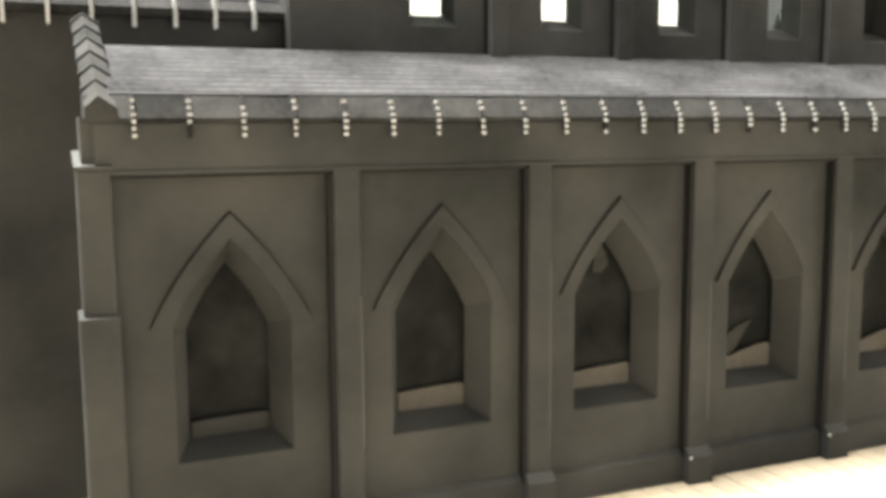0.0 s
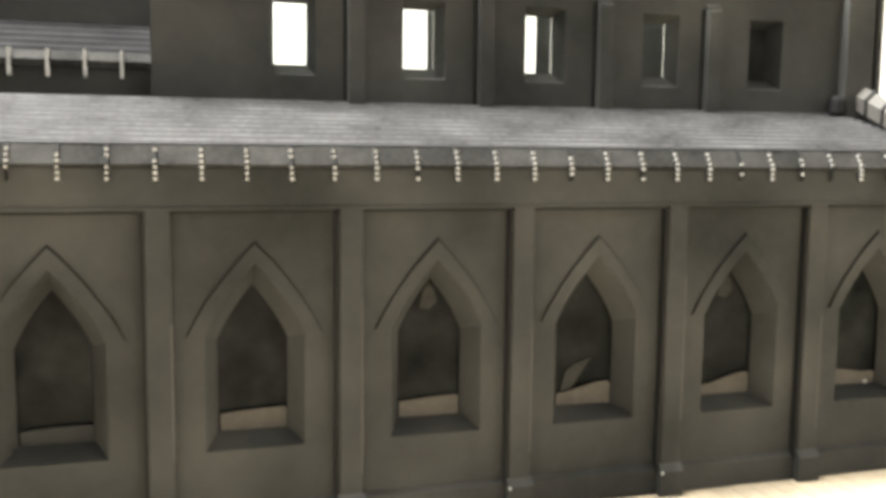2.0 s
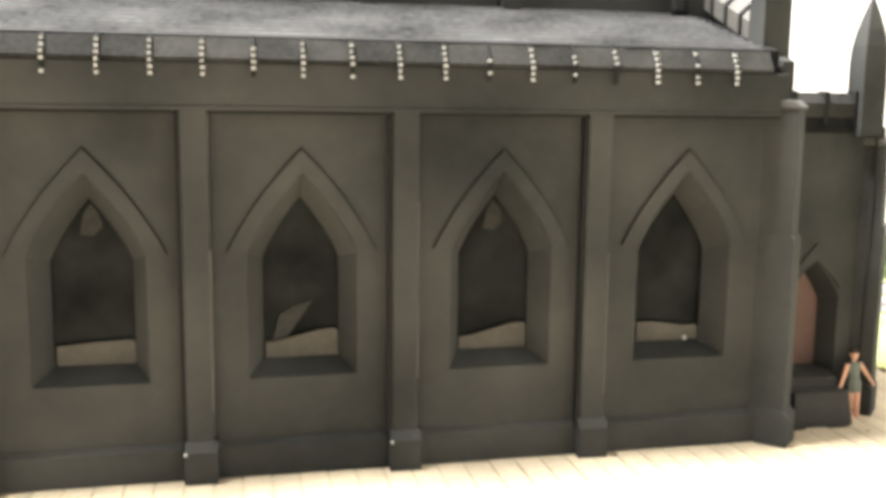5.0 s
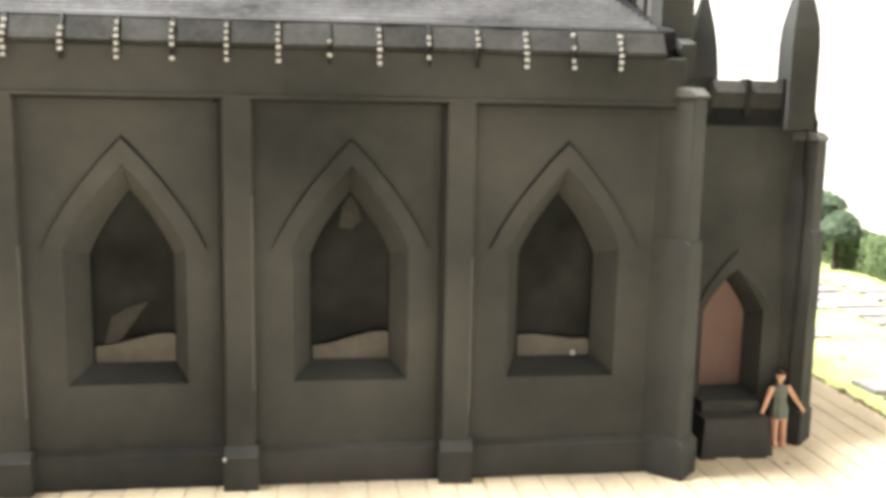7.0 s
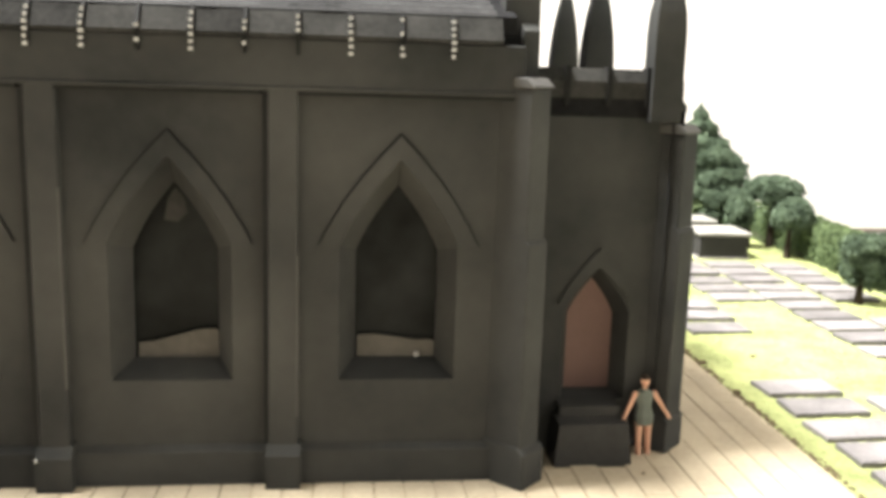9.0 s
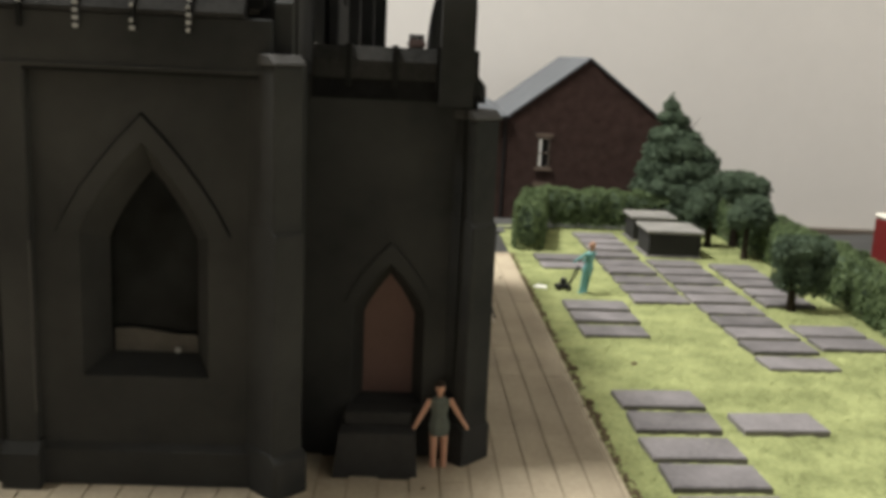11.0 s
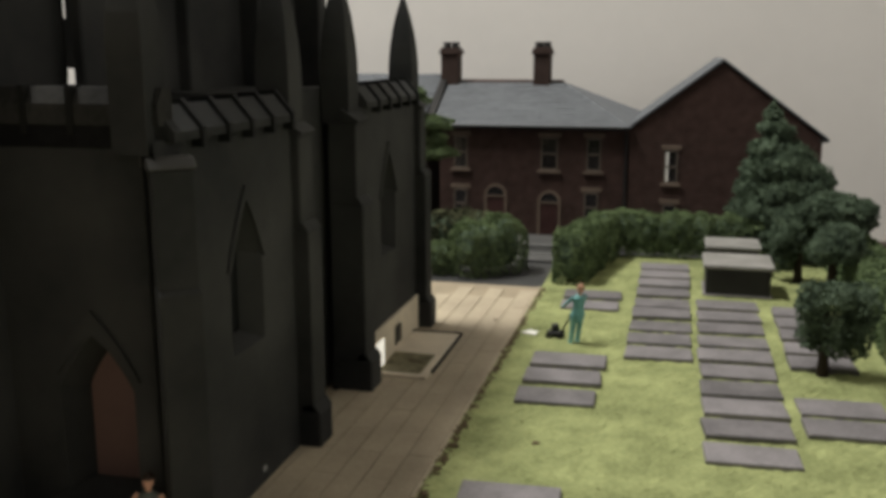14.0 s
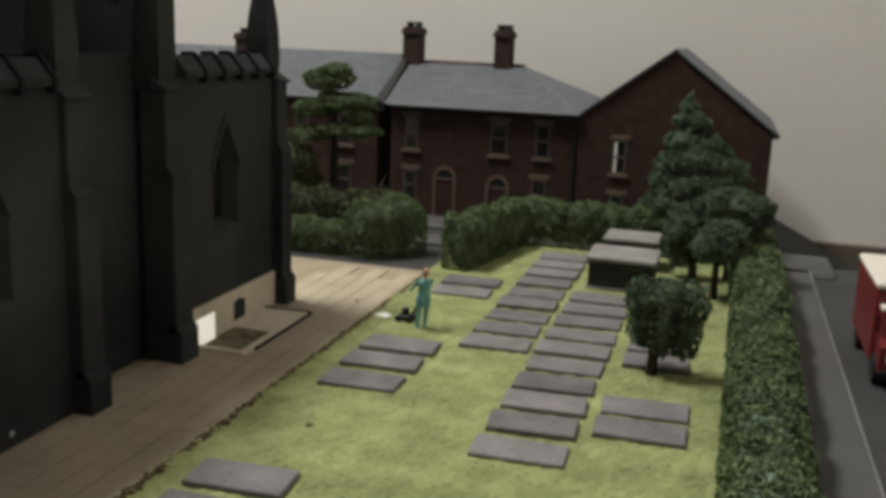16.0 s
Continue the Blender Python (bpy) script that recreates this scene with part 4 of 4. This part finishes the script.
hedge([(47.85, 55.2), (48.35, 58.6), (49.0, 61.8)], 1.75, 2.6, "clipped green foam hedge beside the gate", 1500, 0.1, LEAF, 2)
hedge([(49.6, 62.6), (57.6, 62.8)], 1.7, 2.5, "clipped green foam hedge along the churchyard end", 1300, 0.1, LEAF, 3)
hedge([(42.6, 55.9), (43.9, 57.1)], 2.4, 2.75, "rounded green foam hedge block beside the gate", 2300, 0.1, LEAF, 4)
hedge([(37.2, 55.6), (40.7, 55.8)], 1.8, 1.6, "low green foam hedge behind the church", 1300, 0.1, LEAF, 5)
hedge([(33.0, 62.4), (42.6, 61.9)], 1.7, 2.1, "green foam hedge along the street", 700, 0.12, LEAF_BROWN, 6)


def trunk(b, x, y, z0, z1, r, rq):
    lv, n = [], 6
    for k in range(n + 1):
        f = k / n
        lv.append((z0 + (z1 - z0) * f, r * (1.25 - 0.85 * f), r * (1.25 - 0.85 * f)))
    taper(b, x, y, lv, 7, 0)
    for k in range(5):
        a = rq.uniform(0, 6.3)
        z = z0 + (z1 - z0) * rq.uniform(0.5, 0.95)
        e = Vector((math.cos(a) * r * 5, math.sin(a) * r * 5, r * 5))
        c = Vector((x, y, z))
        vs = [b.verts.new(c + Vector((r * 0.3 * math.cos(t), r * 0.3 * math.sin(t), 0))) for t in (0, 2.1, 4.2)]
        tip = b.verts.new(c + e)
        for i in range(3):
            b.faces.new((vs[i], vs[(i + 1) % 3], tip))


def tree(x, y, h, label, clumps, mat, r=0.16, seed=0, n=900, size=0.2, foot=0.0):
    """A trunk with limbs and a crown of leaf clumps (dx, dy, z, rx, ry, rz)."""
    rq = random.Random(seed)
    t = thing("tree", label, "tree", "churchyard trees", (x, y, 0))
    b = bmesh.new()
    trunk(b, 0, 0, foot, h * 0.75, r, rq)
    part("trunk", b, BARK, t)
    bl, bc = bmesh.new(), bmesh.new()
    for i, (dx, dy, z, rx, ry, rz) in enumerate(clumps):
        core(bc, (dx, dy, z), (rx * 0.78, ry * 0.78, rz * 0.78), i * 3.7)
        leaves(bl, blob_points((dx, dy, z), (rx, ry, rz), int(n * (rx * ry + rx * rz) / 2) + 60, rq), size, rq)
    part("crown_core", bc, LEAF_DARK, t)
    part("crown", bl, mat, t)
    return t


tree(58.45, 42.7, 3.6, "small green tree with a rounded drooping crown", [(-0.55, 0, 2.75, 0.5, 0.6, 0.72), (0.3, 0, 3.0, 0.8, 0.7, 0.5), (1.15, 0, 2.75, 0.58, 0.6, 0.75), (-0.55, 0.1, 1.75, 0.38, 0.5, 0.75), (0.3, -0.2, 1.65, 0.48, 0.5, 0.8), (1.1, 0, 1.65, 0.46, 0.5, 0.85), (0.75, 0.3, 1.5, 0.35, 0.4, 0.7), (-0.15, 0.3, 1.6, 0.35, 0.4, 0.75)], LEAF_DARK, 0.16, 1, 3000, 0.085)
tree(60.3, 54.2, 4.0, "small round-headed green tree beside the hedge", [(0.1, 0, 2.7, 1.1, 1.1, 0.9), (0.5, 0.3, 3.0, 0.85, 0.8, 0.65), (-0.4, 0, 2.5, 0.7, 0.8, 0.7), (0.95, 0, 2.3, 0.65, 0.7, 0.6)], LEAF_DARK, 0.16, 2, 2600, 0.09)
tree(59.2, 57.6, 3.6, "rounded dark green bush beside the tombs", [(-0.6, 0, 2.5, 0.82, 0.85, 1.25), (-0.7, 0.2, 1.6, 0.7, 0.8, 1.0)], LEAF_DARK, 0.18, 3, 2600, 0.09)
tree(60.9, 57.9, 4.8, "dark round-headed tree with a flat crown", [(0, 0, 3.8, 1.7, 1.4, 0.8), (1.05, 0.1, 3.5, 0.85, 0.9, 0.85), (-0.8, 0, 3.7, 0.9, 0.9, 0.6), (0.4, -0.3, 3.1, 1.1, 0.9, 0.6)], LEAF_DARK, 0.2, 4, 2600, 0.09)
rc = random.Random(21)
con = []
for z, rad, n in ((1.6, 2.9, 9), (3.1, 2.85, 10), (4.4, 2.5, 9), (5.6, 2.05, 8), (6.6, 1.55, 7), (7.5, 0.95, 5), (8.2, 0.45, 3)):
    lean = -1.15 * (z / 8.6) ** 2.2
    for k in range(n):
        a = 6.283 * (k + rc.uniform(-0.25, 0.25)) / n + z
        s = 0.3 + rad * rc.uniform(0.26, 0.36)
        q = max(0.0, rad - s * 0.95)
        con.append((lean + q * math.cos(a), q * math.sin(a), z + rc.uniform(-0.3, 0.3) - 0.1 * rad, s, s, s * rc.uniform(0.55, 0.8)))
    con.append((lean, 0, z, rad * 0.55, rad * 0.55, 0.9))
con.append((-1.2, 0, 8.45, 0.16, 0.16, 0.3))
con = [(a * 1.1, b * 1.1, c * 0.99 - 0.2, d * 1.06, e * 1.06, f * 1.05) for a, b, c, d, e, f in con]
tree(59.25, 64.4, 8.9, "tall broad dark green conical conifer", con, LEAF_DARK, 0.3, 5, 1500, 0.105, -0.6)
tree(36.2, 66.2, 9.0, "tall tiered green tree with bare gaps", [(-0.5, 0, 8.5, 1.5, 1.3, 0.75), (0.1, 0, 9.0, 0.9, 0.9, 0.5), (0.6, 0, 7.2, 1.9, 1.5, 0.5), (-1.2, 0.2, 6.7, 1.5, 1.4, 0.5), (1.0, -0.2, 5.4, 1.9, 1.5, 0.4), (-1.5, 0, 5.0, 1.5, 1.4, 0.42), (1.7, 0, 6.2, 0.7, 0.8, 0.4)], LEAF, 0.3, 6, 1300, 0.115, -0.9)
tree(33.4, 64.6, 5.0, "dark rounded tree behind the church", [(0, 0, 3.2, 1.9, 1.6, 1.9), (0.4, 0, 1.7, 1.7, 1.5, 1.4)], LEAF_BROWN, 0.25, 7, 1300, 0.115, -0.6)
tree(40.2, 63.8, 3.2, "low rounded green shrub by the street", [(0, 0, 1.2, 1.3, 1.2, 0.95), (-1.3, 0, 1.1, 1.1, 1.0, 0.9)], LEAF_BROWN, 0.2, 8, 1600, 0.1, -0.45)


# ---- model figures ----
def figure(name, label, x, y, turn, clothes, spread, lean=0.0, size=1.0, hairdo=None):
    """A tiny painted model figure in one plain mesh."""
    b = bmesh.new()
    skin, cloth, hair = 0, 1, 2
    for q in (-1, 1):
        taper(b, q * 0.14, 0, [(0, 0.08, 0.12), (0.1, 0.07, 0.08), (0.55, 0.085, 0.085), (1.1, 0.12, 0.12)], 7, 0, skin if spread else cloth)
        sh, hd = Vector((q * 0.25, 0, 1.78)), Vector((q * (0.68 if spread else 0.3), -0.15 if spread else -0.5, 1.08 if spread else 1.25))
        d = (hd - sh).normalized()
        e1 = d.cross(Vector((0, 1, 0.1))).normalized()
        e2 = d.cross(e1)
        rings = [[b.verts.new(p + e1 * r * math.cos(t) + e2 * r * math.sin(t)) for t in (0, 1.26, 2.5, 3.77, 5.0)] for p, r in ((sh, 0.085), (sh.lerp(hd, 0.5), 0.07), (hd, 0.05), (hd + d * 0.08, 0.03))]
        for u, w in zip(rings, rings[1:]):
            for i in range(5):
                f = b.faces.new((u[i], u[(i + 1) % 5], w[(i + 1) % 5], w[i]))
                f.material_index = skin if spread else cloth
    taper(b, 0, 0, [(0.85, 0.24, 0.17), (1.1, 0.27, 0.18), (1.4, 0.19, 0.13), (1.75, 0.27, 0.14), (1.86, 0.12, 0.1)], 8, 22, cloth)
    taper(b, 0, 0, [(1.84, 0.06, 0.06), (1.98, 0.06, 0.06)], 6, 0, skin)
    taper(b, 0, -0.01, [(1.95, 0.06, 0.07), (2.02, 0.105, 0.12), (2.14, 0.12, 0.135)], 8, 0, skin)
    taper(b, 0, 0.015, [(2.14, 0.125, 0.14), (2.22, 0.11, 0.12), (2.28, 0.05, 0.06)], 8, 0, hair)
    bmesh.ops.scale(b, vec=(size, size, size), verts=b.verts)
    ob = part(name, b, None, mats=[SKIN, clothes, hairdo or HAIR])
    ob.matrix_world = pose(x * S, y * S, 0.0004, lean, 0, turn)
    return tagged(ob, label, "figure")


figure("model_figure", "tiny painted figure in grey dress on the church paving", 41.76, 24.78, 8, GREYCLOTH, True, -4, 1.03)
figure("model_figure", "tiny painted figure in teal overalls pushing a mower", 49.2, 44.6, -140, TEAL, False, -9, 1.12, SANDYHAIR)

mower = thing("lawn_mower", "small black toy lawn mower on the grass", "lawn mower", at=(48.35, 45.2, 0))
part("deck", one(-0.3, 0.3, -0.22, 0.22, 0.12, 0.3, 0.05), BLACK, mower)
part("engine", taper(bmesh.new(), 0, 0, [(0.3, 0.16, 0.16), (0.55, 0.15, 0.15), (0.6, 0.08, 0.08)], 8, 0), BLACK, mower)
for dx, dy in ((-0.24, -0.25), (0.24, -0.25), (-0.24, 0.25), (0.24, 0.25)):
    b = taper(bmesh.new(), 0, 0, [(-0.04, 0.13, 0.13), (0.04, 0.13, 0.13)], 10, 0)
    bmesh.ops.rotate(b, verts=b.verts, cent=(0, 0, 0), matrix=Matrix.Rotation(math.pi / 2, 3, "X"))
    bmesh.ops.translate(b, verts=b.verts, vec=(dx, dy, 0.14))
    part("wheel", b, TYRE, mower)
b = bmesh.new()
for q in (-0.18, 0.18):
    prism(b, [(0.25, q - 0.02, 0.3), (0.3, q - 0.02, 0.26), (0.72, q - 0.02, 1.15), (0.67, q - 0.02, 1.18)], (0, 0.04, 0))
box(b, 0.66, 0.73, -0.2, 0.2, 1.12, 1.18)
part("handle", b, BLACK, mower)
part("paper_scrap", prism(bmesh.new(), [(46.9, 45.3, 0.05), (47.55, 45.1, 0.05), (47.6, 45.6, 0.05), (47.2, 45.8, 0.05)], (0, 0, 0.04)), FRAME)
tagged(bpy.data.objects["paper_scrap"], "white scrap lying on the grass edge", "scrap")
for x, y, s in ((46.85, 33.2, 0.16), (46.8, 29.9, 0.14), (49.2, 34.0, 0.13), (43.0, 28.0, 0.08), (45.5, 47.0, 0.1), (41.35, 23.4, 0.08)):
    tagged(part("stone", taper(bmesh.new(), x, y, [(0.0, s, s * 0.8), (s * 0.7, s * 0.8, s * 0.7), (s, s * 0.3, s * 0.3)], 6, 20), EARTH), "small dark loose stone on the ground", "stone")




# ---- van on the road ----
van = thing("van", "maroon model van with a cream roof parked on the road", "van", at=(67.3, 44.2, 0))
b = bmesh.new()
prism(b, [(-1.3, 0.0, 0.55), (-1.3, 0.05, 1.5), (-1.3, 0.55, 1.75), (-1.3, 0.75, 2.55), (-1.3, 1.3, 2.7), (-1.3, 1.3, 0.55)], (2.6, 0, 0))
part("cab", b, RED, van)
part("body", one(-1.45, 1.45, 1.3, 6.4, 0.6, 3.3, 0.08), RED, van)
part("roof", one(-1.5, 1.5, 1.2, 6.45, 3.3, 3.55, 0.1), WHITE, van, "cream roof")
part("cab_roof", one(-1.3, 1.3, 0.7, 1.3, 2.62, 2.78, 0.05), WHITE, van)
b = bmesh.new()
prism(b, [(-1.1, 0.53, 1.85), (1.1, 0.53, 1.85), (1.1, 0.68, 2.45), (-1.1, 0.68, 2.45)], (0, 0.05, 0))
part("windscreen", b, HOUSEPANE, van)
part("bumper", one(-1.3, 1.3, -0.12, 0.05, 0.5, 0.72, 0.04), BLACK, van)
for q in (-1, 1):
    h = part("headlight", taper(bmesh.new(), q * 0.9, 0.0, [(1.0, 0.16, 0.06), (1.3, 0.16, 0.06)], 8, 0), WHITE, van)
    part("side_window", one(q * 1.31 - 0.01, q * 1.31 + 0.01, 0.8, 1.25, 1.8, 2.4), HOUSEPANE, van)
for dx, dy in ((-1.2, 0.9), (1.2, 0.9), (-1.25, 5.2), (1.25, 5.2)):
    b = taper(bmesh.new(), 0, 0, [(-0.16, 0.52, 0.52), (0.16, 0.52, 0.52)], 16, 0)
    bmesh.ops.rotate(b, verts=b.verts, cent=(0, 0, 0), matrix=Matrix.Rotation(math.pi / 2, 3, "Y"))
    bmesh.ops.translate(b, verts=b.verts, vec=(dx, dy, 0.5))
    w = part("wheel", b, TYRE, van)


# ---- paving slabs, the nearest stretch one by one ----
PW0, PL = 0.78, 3.4
count = 0
rest = bmesh.new()
rp = random.Random(5)
pave = tagged(part("pavement", one(46.45, 46.6, 2, 53.5, -0.02, 0.05, 0.01), PAVING), "sand coloured paving slabs round the church", "pavement", kind="structure")
b = one(-PW0 / 2 + 0.02, PW0 / 2 - 0.02, -PL / 2 + 0.006, PL / 2 - 0.006, 0, 0.05)
bmesh.ops.scale(b, vec=(S, S, S), verts=b.verts)
mesh_slab = bpy.data.meshes.new("paving_slab")
b.to_mesh(mesh_slab)
b.free()
mesh_slab.materials.append(PAVING)
ncol = 92
for i in range(ncol):
    x = 46.06 - PW0 * i
    # Rows south of y = -6 are unseen, added for bounced light.
    for j in range(-9, 17):
        y = 0.0 + PL * j + (PL / 2 if i % 2 else 0)
        if y > 51.9:
            continue
        if x < 41.8 and 24.5 < y:
            continue
        if i < 30 and 8 < y and count < 300:
            ob = new("paving_slab", mesh_slab)
            ob.parent = pave
            ob.location = (x * S, y * S, rp.uniform(0, 0.00012))
            count += 1
        else:
            z = rp.uniform(0, 0.012)
            box(rest, x - PW0 / 2 + 0.02, x + PW0 / 2 - 0.02, y - PL / 2 + 0.006, y + PL / 2 - 0.006, 0, 0.05 + z)
tagged(part("paving_rest", rest, PAVING), "sand coloured paving slabs", "paving", kind="stuff")
